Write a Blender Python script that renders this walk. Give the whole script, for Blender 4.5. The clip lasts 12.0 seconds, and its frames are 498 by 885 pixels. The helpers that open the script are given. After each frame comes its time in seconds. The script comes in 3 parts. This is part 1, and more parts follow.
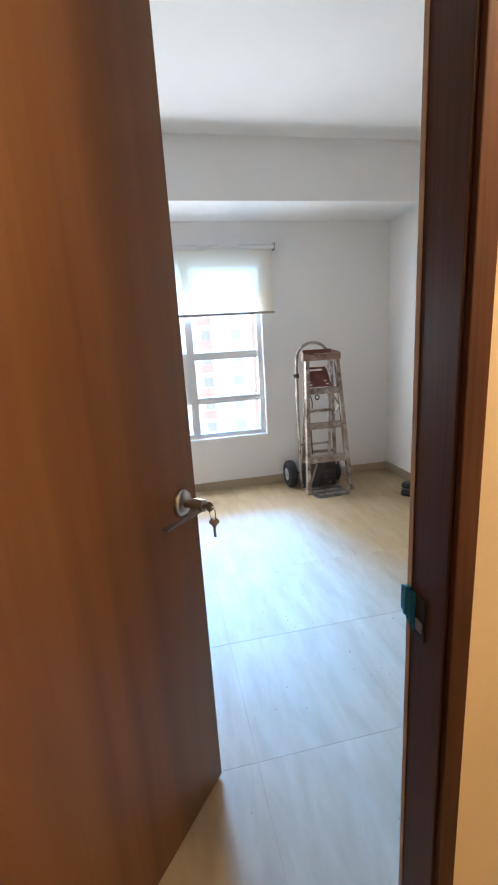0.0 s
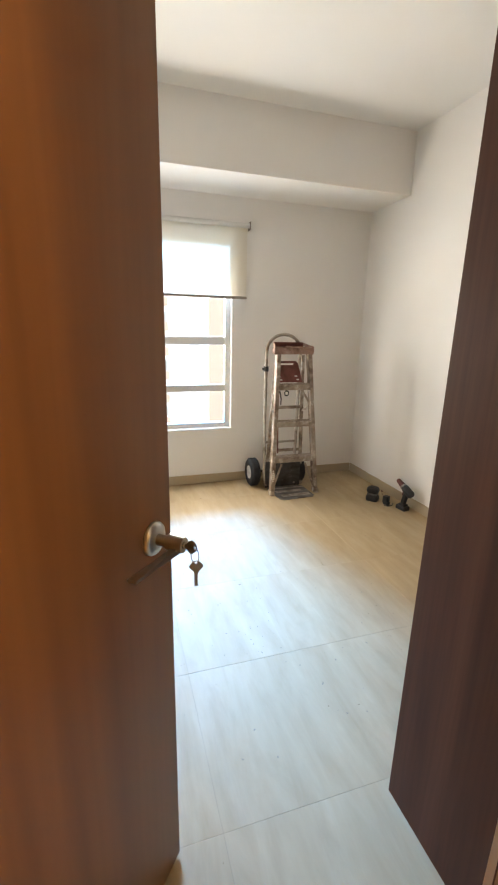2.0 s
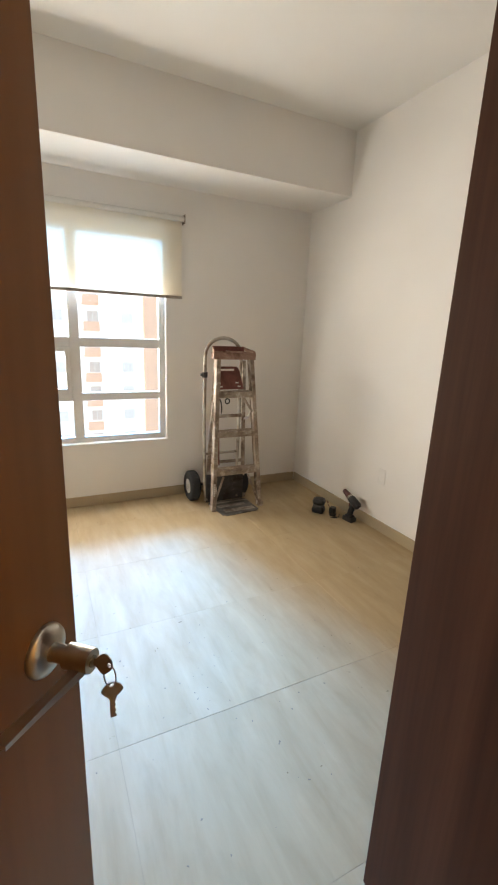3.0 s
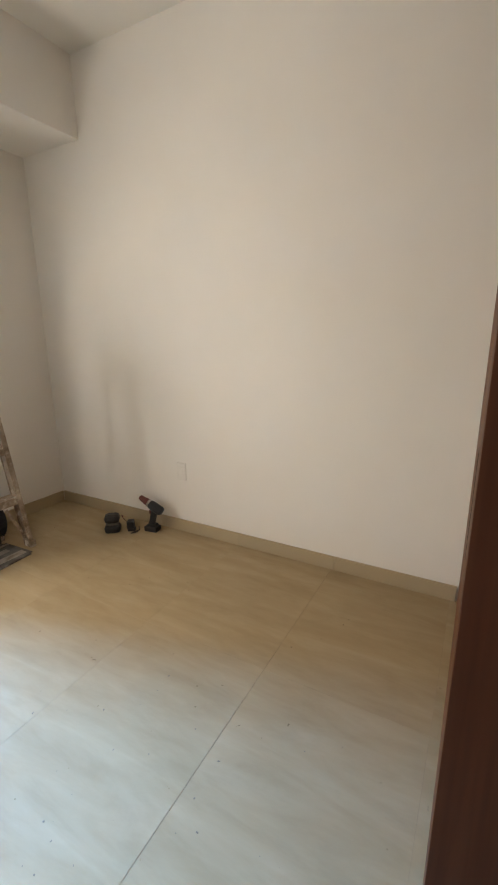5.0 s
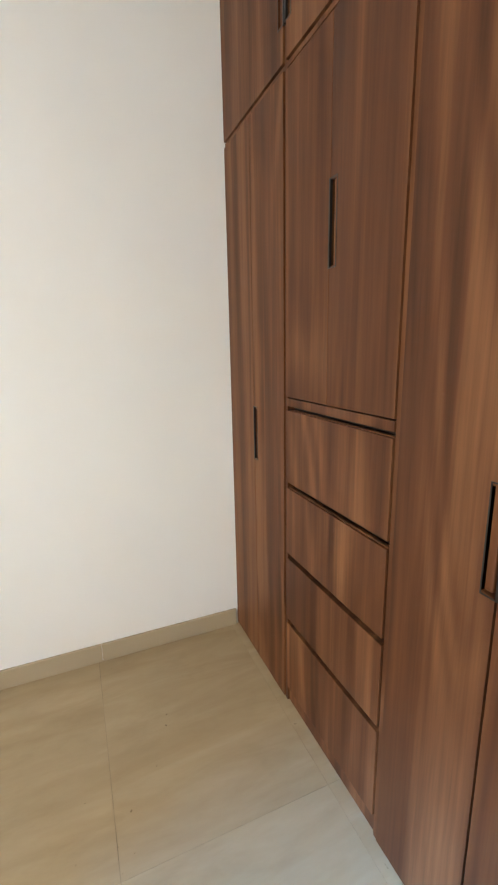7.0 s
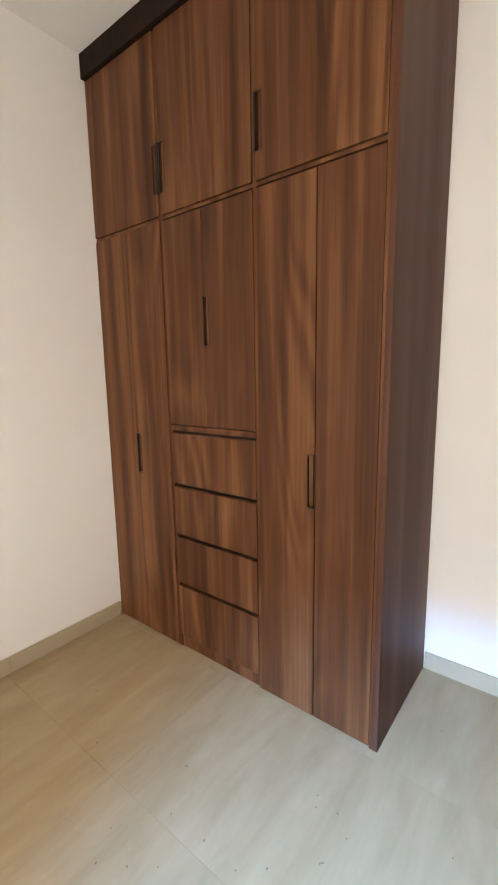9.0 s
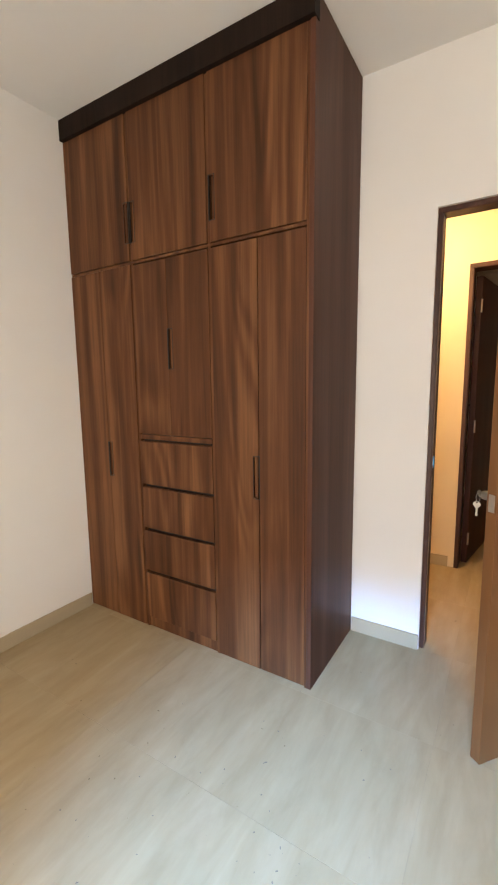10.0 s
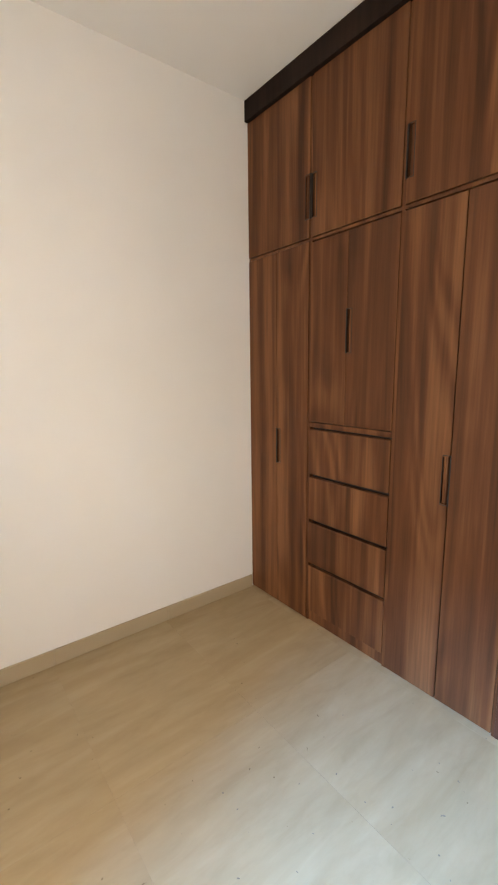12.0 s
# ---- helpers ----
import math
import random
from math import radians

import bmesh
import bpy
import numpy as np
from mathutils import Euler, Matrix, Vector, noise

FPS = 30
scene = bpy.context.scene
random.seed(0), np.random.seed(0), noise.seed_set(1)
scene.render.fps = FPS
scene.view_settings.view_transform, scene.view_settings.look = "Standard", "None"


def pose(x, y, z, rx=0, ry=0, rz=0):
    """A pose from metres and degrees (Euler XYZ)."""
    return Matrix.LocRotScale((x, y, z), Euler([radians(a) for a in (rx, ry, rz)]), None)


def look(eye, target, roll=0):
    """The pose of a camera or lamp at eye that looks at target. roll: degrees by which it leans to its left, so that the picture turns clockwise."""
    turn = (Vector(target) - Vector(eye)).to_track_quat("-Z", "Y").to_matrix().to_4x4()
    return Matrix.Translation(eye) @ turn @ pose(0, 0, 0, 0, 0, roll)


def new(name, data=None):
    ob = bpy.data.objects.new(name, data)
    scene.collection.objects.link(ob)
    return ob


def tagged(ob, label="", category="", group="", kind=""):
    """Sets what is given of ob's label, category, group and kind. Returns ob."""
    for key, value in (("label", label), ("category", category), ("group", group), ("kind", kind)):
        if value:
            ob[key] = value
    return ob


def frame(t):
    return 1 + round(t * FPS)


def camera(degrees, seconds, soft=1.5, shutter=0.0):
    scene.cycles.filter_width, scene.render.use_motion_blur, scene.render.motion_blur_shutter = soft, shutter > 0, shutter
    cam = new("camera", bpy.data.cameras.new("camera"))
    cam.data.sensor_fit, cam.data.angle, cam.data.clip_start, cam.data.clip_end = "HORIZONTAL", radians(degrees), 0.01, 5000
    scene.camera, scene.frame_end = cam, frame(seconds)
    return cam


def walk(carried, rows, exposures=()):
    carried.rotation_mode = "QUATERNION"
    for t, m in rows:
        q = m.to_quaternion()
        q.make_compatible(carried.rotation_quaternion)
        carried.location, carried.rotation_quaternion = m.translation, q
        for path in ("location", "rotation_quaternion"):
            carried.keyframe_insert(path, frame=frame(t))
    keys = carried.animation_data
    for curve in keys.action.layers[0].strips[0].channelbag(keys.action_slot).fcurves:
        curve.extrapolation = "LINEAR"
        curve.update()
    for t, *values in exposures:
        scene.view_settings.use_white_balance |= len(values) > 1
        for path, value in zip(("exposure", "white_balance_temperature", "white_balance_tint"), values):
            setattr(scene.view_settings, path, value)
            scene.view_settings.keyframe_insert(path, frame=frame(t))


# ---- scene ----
cam = camera(61.0, 12.0, soft=2.1)

EXPOSURES = [(0.0, 2.4, 5250, 9), (0.5, 2.52, 5700, 9), (1.0, 2.62, 6100, 9), (1.5, 2.58, 6300, 9), (2.0, 2.48, 6400, 9), (2.5, 2.34, 6450, 9), (4.5, 1.85, 7450, 13), (5.5, 2.12, 6050, 8), (6.5, 2.37, 5950, 8), (7.0, 2.64, 5950, 7), (7.6, 2.72, 5950, 7), (9.5, 2.38, 6750, 13), (12.0, 2.32, 6800, 13)]

# the walk: seconds, eye, target, roll
PATH = [
    (0, (0.301, -0.525, 1.367), (0.668, 1.387, 0.908), -3.5),
    (0.5, (0.272, -0.477, 1.386), (0.641, 1.43, 0.91), -2.8),
    (1, (0.263, -0.434, 1.396), (0.684, 1.458, 0.905), -1.7),
    (1.5, (0.242, -0.347, 1.388), (0.739, 1.522, 0.88), -0.2),
    (2, (0.263, -0.244, 1.375), (0.849, 1.596, 0.855), 1.3),
    (2.5, (0.323, -0.107, 1.366), (1.011, 1.7, 0.855), 2.0),
    (2.7, (0.331, -0.061, 1.383), (1.081, 1.719, 0.877), 2.2),
    (4.3, (0.372, 0.331, 1.311), (1.777, 1.666, 0.817), 0.6),
    (4.5, (0.358, 0.386, 1.3), (1.854, 1.615, 0.799), -0.0),
    (5, (0.461, 0.569, 1.249), (2.157, 1.508, 0.757), -0.5),
    (5.5, (0.548, 0.747, 1.247), (2.404, 1.301, 0.749), -0.9),
    (6, (0.662, 0.891, 1.264), (2.595, 1.011, 0.763), -1.3),
    (6.5, (0.743, 1.027, 1.247), (2.659, 0.699, 0.779), -1.3),
    (7, (0.837, 1.171, 1.269), (2.641, 0.427, 0.831), -1.2),
    (7.6, (0.826, 1.359, 1.299), (2.437, 0.245, 0.897), -0.9),
    (9.3, (0.466, 1.974, 1.347), (1.612, 0.363, 1.049), -0.9),
    (9.5, (0.425, 2.049, 1.354), (1.525, 0.403, 1.072), -0.8),
    (10, (0.302, 2.178, 1.373), (1.351, 0.497, 1.101), -0.7),
    (10.5, (0.213, 2.275, 1.371), (1.259, 0.592, 1.096), -0.5),
    (11, (0.242, 2.262, 1.367), (1.371, 0.636, 1.082), -0.5),
    (11.5, (0.36, 2.167, 1.37), (1.659, 0.678, 1.062), -0.6),
    (12, (0.476, 2.131, 1.383), (2.039, 0.93, 1.045), -0.7),
]
walk(cam, [(t, look(e, g, r)) for t, e, g, r in PATH], EXPOSURES)

# ---- world and lights ----
world = bpy.data.worlds.new("sky")
scene.world = world
world.use_nodes = True
wn = world.node_tree
sky = wn.nodes.new("ShaderNodeTexSky")
sky.sky_type = "NISHITA"
sky.sun_disc = False
sky.sun_elevation, sky.sun_rotation = radians(30), radians(356)
wn.links.new(sky.outputs[0], wn.nodes["Background"].inputs[0])
wn.nodes["Background"].inputs[1].default_value = 0.15


def lamp(name, kind, matrix, energy, color, **more):
    data = bpy.data.lights.new(name, kind)
    data.energy, data.color = energy, color
    ob = new(name, data)
    ob.matrix_world = matrix
    return data


# blue sun lamp in place of hazy skylight above the opposite block, straight in through the window
skylight_sun = lamp("skylight_sun", "SUN", look((-1.3, 20, 11.6), (0, 0, 0)), 5.2, (0.125, 0.43, 1.0))
skylight_sun.angle = radians(21)
win_light = lamp("window_daylight", "AREA", look((0.566, 3.458, 1.18), (0.566, 0, 1.28)), 16.0, (1.0, 0.91, 0.78))
win_light.shape, win_light.size, win_light.size_y = "RECTANGLE", 1.28, 0.84
hall_light = lamp("hall_ceiling_bulb", "POINT", pose(0.93, -0.54, 2.22), 6.8, (1.0, 0.69, 0.35))
hall_light.shadow_soft_size = 0.06


# ---- materials ----
def material(name, rough=0.5, metal=0.0):
    m = bpy.data.materials.new(name)
    m.use_nodes = True
    nt = m.node_tree
    p = nt.nodes["Principled BSDF"]
    p.inputs["Roughness"].default_value = rough
    p.inputs["Metallic"].default_value = metal
    return m, nt, p


def node(nt, kind, **values):
    n = nt.nodes.new(kind)
    for k, v in values.items():
        n.inputs[k.replace("_", " ")].default_value = v
    return n


def coords(nt, scale, vary=True):
    """Object coordinates, scaled, and shifted by chance from object to object."""
    tc = nt.nodes.new("ShaderNodeTexCoord")
    mp = node(nt, "ShaderNodeMapping", Scale=scale)
    nt.links.new(tc.outputs["Object"], mp.inputs["Vector"])
    if vary:
        oi = nt.nodes.new("ShaderNodeObjectInfo")
        mul = nt.nodes.new("ShaderNodeVectorMath")
        mul.operation = "SCALE"
        mul.inputs[0].default_value = (37.0, 23.0, 11.0)
        nt.links.new(oi.outputs["Random"], mul.inputs["Scale"])
        nt.links.new(mul.outputs[0], mp.inputs["Location"])
    return mp


def ramp(nt, source, stops):
    r = nt.nodes.new("ShaderNodeValToRGB")
    el = r.color_ramp.elements
    while len(el) < len(stops):
        el.new(0.5)
    for e, (at, c) in zip(el, stops):
        e.position, e.color = at, (*c, 1)
    nt.links.new(source, r.inputs[0])
    return r


def bump(nt, p, height, strength, distance=0.002):
    b = node(nt, "ShaderNodeBump", Strength=strength, Distance=distance)
    nt.links.new(height, b.inputs["Height"])
    nt.links.new(b.outputs[0], p.inputs["Normal"])


def mixed(nt, fac, a, b, mode="MIX"):
    m = nt.nodes.new("ShaderNodeMix")
    m.data_type, m.blend_type = "RGBA", mode
    for sock, v in ((m.inputs[0], fac), (m.inputs[6], a), (m.inputs[7], b)):
        if isinstance(v, (int, float)):
            sock.default_value = v
        elif isinstance(v, tuple):
            sock.default_value = (*v, 1)
        else:
            nt.links.new(v, sock)
    return m.outputs[2]


def paint(name, color, rough=0.75, grain=0.12, vary=0.03):
    m, nt, p = material(name, rough)
    c = coords(nt, (1, 1, 1), False)
    big = node(nt, "ShaderNodeTexNoise", Scale=1.3, Detail=3.0)
    fine = node(nt, "ShaderNodeTexNoise", Scale=120.0, Detail=4.0)
    for n in (big, fine):
        nt.links.new(c.outputs[0], n.inputs["Vector"])
    r = ramp(nt, big.outputs[0], [(0.3, tuple(v * (1 - vary) for v in color)), (0.7, tuple(min(1, v * (1 + vary)) for v in color))])
    nt.links.new(r.outputs[0], p.inputs["Base Color"])
    bump(nt, p, fine.outputs[0], grain)
    return m


def walnut(name, dark, mid, light, rough=0.42, scale=1.0, figure=1.0, streaks=0.55, detail=7.0, arches=0.085, pores=0.55):
    """Upright wood grain: arched growth rings, wide streaks, fine pores and a slow drift of tone."""
    m, nt, p = material(name, rough)
    p.inputs["Specular IOR Level"].default_value = 0.35
    c = coords(nt, (1, 1, 1))

    def stretched(sx, sz, detail, rough_=0.5, distort=0.0):
        mp = node(nt, "ShaderNodeMapping", Scale=(sx * scale, sx * scale, sz * scale))
        n = node(nt, "ShaderNodeTexNoise", Scale=1.0, Detail=detail, Roughness=rough_, Distortion=distort)
        nt.links.new(c.outputs[0], mp.inputs["Vector"])
        nt.links.new(mp.outputs[0], n.inputs["Vector"])
        return n.outputs[0]

    def calc(op, a, b):
        n = nt.nodes.new("ShaderNodeMath")
        n.operation = op
        for s, v in zip(n.inputs, (a, b)):
            if isinstance(v, (int, float)):
                s.default_value = v
            else:
                nt.links.new(v, s)
        return n.outputs[0]

    field = stretched(2.4, 0.36, 2.0, 0.5, 0.5)
    rings = calc("SINE", calc("MULTIPLY", field, 100.0 * figure), 0.0)
    patch = ramp(nt, stretched(2.1, 0.9, 1.0), [(0.44, (0.15,) * 3), (0.60, (1.0,) * 3)]).outputs[0]
    streak = stretched(15.0, 0.36, detail, 0.58, 0.35)
    tone = calc("ADD", calc("MULTIPLY", calc("MULTIPLY", rings, patch), arches), streak)
    pore = stretched(150.0, 6.0, 3.0)
    drift = stretched(4.2, 0.55, 2.5, 0.5, 0.5)
    r = ramp(nt, tone, [(0.30, dark), (0.49, mid), (0.70, light)])
    r2 = ramp(nt, pore, [(0.36, (0.60, 0.57, 0.55)), (0.58, (1, 1, 1))])
    r3 = ramp(nt, drift, [(0.32, (0.72, 0.67, 0.63)), (0.50, (0.98, 0.97, 0.96)), (0.68, (1.18, 1.15, 1.10))])
    col = mixed(nt, pores, r.outputs[0], r2.outputs[0], "MULTIPLY")
    col = mixed(nt, streaks, col, r3.outputs[0], "MULTIPLY")
    nt.links.new(col, p.inputs["Base Color"])
    rr = ramp(nt, drift, [(0.3, (rough + 0.08,) * 3), (0.7, (rough - 0.05,) * 3)])
    nt.links.new(rr.outputs[0], p.inputs["Roughness"])
    bump(nt, p, pore, 0.10, 0.001)
    return m


def plain(name, color, rough=0.5, metal=0.0, vary=0.12, scale=25.0):
    """A material with slight blotches and fine relief."""
    m, nt, p = material(name, rough, metal)
    c = coords(nt, (1, 1, 1))
    n = node(nt, "ShaderNodeTexNoise", Scale=scale, Detail=5.0)
    nt.links.new(c.outputs[0], n.inputs["Vector"])
    r = ramp(nt, n.outputs[0], [(0.3, tuple(v * (1 - vary) for v in color)), (0.7, tuple(min(1, v * (1 + vary)) for v in color))])
    nt.links.new(r.outputs[0], p.inputs["Base Color"])
    bump(nt, p, n.outputs[0], 0.08, 0.001)
    return m


def worn(name, color, spot, rough=0.5, metal=0.0, amount=0.58):
    """Paint or metal with splashes of old paint on it."""
    m, nt, p = material(name, rough, metal)
    c = coords(nt, (1, 1, 1))
    n = node(nt, "ShaderNodeTexNoise", Scale=17.0, Detail=7.0, Roughness=0.7)
    nt.links.new(c.outputs[0], n.inputs["Vector"])
    r = ramp(nt, n.outputs[0], [(amount - 0.2, tuple(v * 0.86 for v in color)), (amount, color), (amount + 0.10, spot)])
    grime = node(nt, "ShaderNodeTexNoise", Scale=7.0, Detail=6.0, Roughness=0.65, Distortion=0.8)
    nt.links.new(c.outputs[0], grime.inputs["Vector"])
    r2 = ramp(nt, grime.outputs[0], [(0.36, (0.42, 0.33, 0.27)), (0.50, (0.88, 0.84, 0.80)), (0.62, (1.12, 1.12, 1.12))])
    nt.links.new(mixed(nt, 1.0, r.outputs[0], r2.outputs[0], "MULTIPLY"), p.inputs["Base Color"])
    bump(nt, p, n.outputs[0], 0.2, 0.001)
    return m


def tile_material():
    """Cream porcelain with long soft streaks, small dark specks and a satin glaze."""
    m, nt, p = material("floor_porcelain", 0.5)
    p.inputs["Specular IOR Level"].default_value = 0.28
    c = coords(nt, (1, 1, 1))
    st = node(nt, "ShaderNodeMapping", Scale=(5.0, 0.9, 1.0), Rotation=(0, 0, radians(7)))
    nt.links.new(c.outputs[0], st.inputs["Vector"])
    a = node(nt, "ShaderNodeTexNoise", Scale=2.2, Detail=6.0, Roughness=0.62, Distortion=0.6)
    nt.links.new(st.outputs[0], a.inputs["Vector"])
    sp = node(nt, "ShaderNodeTexNoise", Scale=34.0, Detail=2.0)
    nt.links.new(c.outputs[0], sp.inputs["Vector"])
    r = ramp(nt, a.outputs[0], [(0.30, (0.368, 0.273, 0.153)), (0.5, (0.402, 0.306, 0.178)), (0.72, (0.434, 0.338, 0.208))])
    r2 = ramp(nt, sp.outputs[0], [(0.215, (0.55, 0.52, 0.48)), (0.245, (1, 1, 1))])
    col = mixed(nt, 1.0, r.outputs[0], r2.outputs[0], "MULTIPLY")
    wide = nt.nodes.new("ShaderNodeNewGeometry")
    film = node(nt, "ShaderNodeTexNoise", Scale=4.2, Detail=9.0, Roughness=0.66, Distortion=0.4)
    lean = node(nt, "ShaderNodeMapping", Scale=(2.6, 0.75, 1.0), Rotation=(0, 0, radians(8)))
    nt.links.new(wide.outputs["Position"], lean.inputs["Vector"])
    nt.links.new(lean.outputs[0], film.inputs["Vector"])
    r3 = ramp(nt, film.outputs[0], [(0.36, (0.925, 0.92, 0.905)), (0.47, (0.985, 0.985, 0.98)), (0.53, (1.0, 1.0, 1.0)), (0.64, (1.045, 1.05, 1.055))])
    col = mixed(nt, 1.0, col, r3.outputs[0], "MULTIPLY")
    nt.links.new(col, p.inputs["Base Color"])
    rr = ramp(nt, a.outputs[0], [(0.3, (0.68, 0.68, 0.68)), (0.7, (0.58, 0.58, 0.58))])
    nt.links.new(rr.outputs[0], p.inputs["Roughness"])
    bump(nt, p, a.outputs[0], 0.05, 0.001)
    return m


WALL = paint("white_wall_paint", (0.83, 0.805, 0.765))
CEIL = paint("white_ceiling_paint", (0.80, 0.785, 0.75), 0.85)
HALL = paint("cream_hall_paint", (0.78, 0.65, 0.45), 0.75, 0.35)
WALNUT = walnut("walnut_veneer", (0.053, 0.0188, 0.0070), (0.107, 0.0398, 0.0144), (0.198, 0.0870, 0.0346), 0.52, 0.95, 0.9, 0.55, 6.0, 0.085, 0.3)
WALNUT.node_tree.nodes["Principled BSDF"].inputs["Specular IOR Level"].default_value = 0.24
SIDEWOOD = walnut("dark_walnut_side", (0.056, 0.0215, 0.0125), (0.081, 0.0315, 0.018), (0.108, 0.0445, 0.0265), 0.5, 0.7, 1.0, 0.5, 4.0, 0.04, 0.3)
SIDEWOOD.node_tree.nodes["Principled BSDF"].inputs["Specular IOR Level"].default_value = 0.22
FASCIA = walnut("dark_fascia", (0.011, 0.005, 0.0025), (0.016, 0.0075, 0.004), (0.023, 0.011, 0.006), 0.7)
FASCIA.node_tree.nodes["Principled BSDF"].inputs["Specular IOR Level"].default_value = 0.2
DOORWOOD = walnut("door_veneer", (0.125, 0.053, 0.0195), (0.188, 0.085, 0.0310), (0.245, 0.118, 0.045), 0.38, 0.30, 0.5, 0.95, 2.2, 0.06, 0.18)
FRAMEWOOD = walnut("door_frame_wood", (0.045, 0.018, 0.012), (0.075, 0.03, 0.019), (0.11, 0.046, 0.03), 0.45)
DARKDOOR = walnut("dark_door_veneer", (0.040, 0.0115, 0.006), (0.060, 0.0175, 0.009), (0.086, 0.026, 0.013), 0.5, 0.4, 0.6, 0.6, 3.0, 0.04)
RAWEDGE = plain("bare_board_edge", (0.52, 0.41, 0.31), 0.8)
GAP = plain("gap_shadow_black", (0.012, 0.007, 0.005), 0.7)
# black for the shadow lines drawn round the finger pulls
PULLSHADE = plain("pull_shadow_black", (0.012, 0.009, 0.008), 0.4)
TILE = tile_material()
GROUT = plain("tan_grout", (0.30, 0.23, 0.14), 0.9, 0.0, 0.3, 6.0)
BASE = paint("tile_skirting", (0.42, 0.34, 0.225), 0.5, 0.04, 0.05)
NICKEL = plain("satin_nickel", (0.50, 0.475, 0.44), 0.30, 1.0, 0.05, 60)
BRASS = plain("key_nickel_silver", (0.34, 0.31, 0.26), 0.5, 1.0, 0.1, 90)
ALU = plain("white_aluminium", (0.72, 0.70, 0.66), 0.45, 0.0, 0.03)
BLUETAPE = plain("blue_tape", (0.02, 0.22, 0.5), 0.35)
LADDER = worn("spattered_aluminium", (0.36, 0.30, 0.245), (0.58, 0.53, 0.47), 0.6, 0.2, 0.52)
RED = worn("worn_red_plastic", (0.21, 0.070, 0.055), (0.32, 0.15, 0.12), 0.6, 0.0, 0.66)
CAPRED = worn("faded_red_plastic", (0.33, 0.205, 0.155), (0.40, 0.29, 0.23), 0.65, 0.0, 0.55)
STEEL = worn("scuffed_steel", (0.50, 0.47, 0.42), (0.30, 0.24, 0.18), 0.4, 0.7, 0.6)
DARKSTEEL = worn("dark_scuffed_plate", (0.075, 0.075, 0.08), (0.15, 0.15, 0.15), 0.5, 0.3, 0.6)
TOE = worn("scuffed_toe_plate", (0.17, 0.165, 0.16), (0.27, 0.265, 0.25), 0.5, 0.3, 0.55)
HUB = plain("pale_wheel_rim", (0.55, 0.54, 0.52), 0.5, 0.0, 0.15)
RUBBER = plain("tyre_rubber", (0.022, 0.023, 0.027), 0.8, 0.0, 0.25)
BLACK = plain("black_tool_plastic", (0.014, 0.014, 0.016), 0.5, 0.0, 0.3)
TOOLRED = plain("red_tool_collar", (0.11, 0.022, 0.018), 0.45)
CHARGER = plain("grey_tool_trim", (0.10, 0.10, 0.10), 0.5)
WHITEPL = plain("white_plastic", (0.80, 0.775, 0.735), 0.4, 0.0, 0.03)
CABLE = plain("black_cable", (0.015, 0.014, 0.014), 0.5)
FACADE = paint("glowing_stucco", (0.84, 0.80, 0.74), 0.9, 0.3, 0.05)
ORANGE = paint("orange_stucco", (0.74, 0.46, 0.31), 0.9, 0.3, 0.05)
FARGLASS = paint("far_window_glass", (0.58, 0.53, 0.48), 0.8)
# darker glass copy, the shade at the balconies put into its colour
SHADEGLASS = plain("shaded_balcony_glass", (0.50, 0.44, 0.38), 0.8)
# emission puts the sunshine on the far blocks into their materials
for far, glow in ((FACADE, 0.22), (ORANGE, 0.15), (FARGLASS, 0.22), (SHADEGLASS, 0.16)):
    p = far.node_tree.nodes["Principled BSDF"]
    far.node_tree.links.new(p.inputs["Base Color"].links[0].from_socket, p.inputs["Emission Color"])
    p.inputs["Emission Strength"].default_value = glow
DUST = plain("grey_plaster_crumbs", (0.22, 0.18, 0.13), 0.9)
ASPHALT = plain("asphalt", (0.06, 0.058, 0.055), 0.95, 0.0, 0.2, 1.5)


def blind_material():
    """Woven screen cloth: lets light and blurred shapes through."""
    m, nt, p = material("screen_cloth", 0.9)
    p.inputs["Base Color"].default_value = (0.88, 0.85, 0.77, 1)
    tl = node(nt, "ShaderNodeBsdfTranslucent", Color=(0.97, 0.91, 0.79, 1))
    tr = node(nt, "ShaderNodeBsdfTransparent", Color=(1.0, 0.94, 0.82, 1))
    a, b = nt.nodes.new("ShaderNodeMixShader"), nt.nodes.new("ShaderNodeMixShader")
    c = coords(nt, (1, 1, 1), False)
    weave = node(nt, "ShaderNodeTexNoise", Scale=400.0, Detail=1.0)
    nt.links.new(c.outputs[0], weave.inputs["Vector"])
    bump(nt, p, weave.outputs[0], 0.2, 0.001)
    a.inputs[0].default_value, b.inputs[0].default_value = 0.42, 0.12
    nt.links.new(p.outputs[0], a.inputs[1])
    nt.links.new(tl.outputs[0], a.inputs[2])
    nt.links.new(a.outputs[0], b.inputs[1])
    nt.links.new(tr.outputs[0], b.inputs[2])
    nt.links.new(b.outputs[0], nt.nodes["Material Output"].inputs["Surface"])
    return m


def glass_material():
    m, nt, p = material("window_glass", 0.02)
    gl = node(nt, "ShaderNodeBsdfGlossy", Roughness=0.02)
    tr = node(nt, "ShaderNodeBsdfTransparent", Color=(0.96, 0.97, 0.97, 1))
    fr = node(nt, "ShaderNodeFresnel", IOR=1.45)
    mx = nt.nodes.new("ShaderNodeMixShader")
    nt.links.new(fr.outputs[0], mx.inputs[0])
    nt.links.new(tr.outputs[0], mx.inputs[1])
    nt.links.new(gl.outputs[0], mx.inputs[2])
    nt.links.new(mx.outputs[0], nt.nodes["Material Output"].inputs["Surface"])
    return m


CLOTH, GLASS = blind_material(), glass_material()


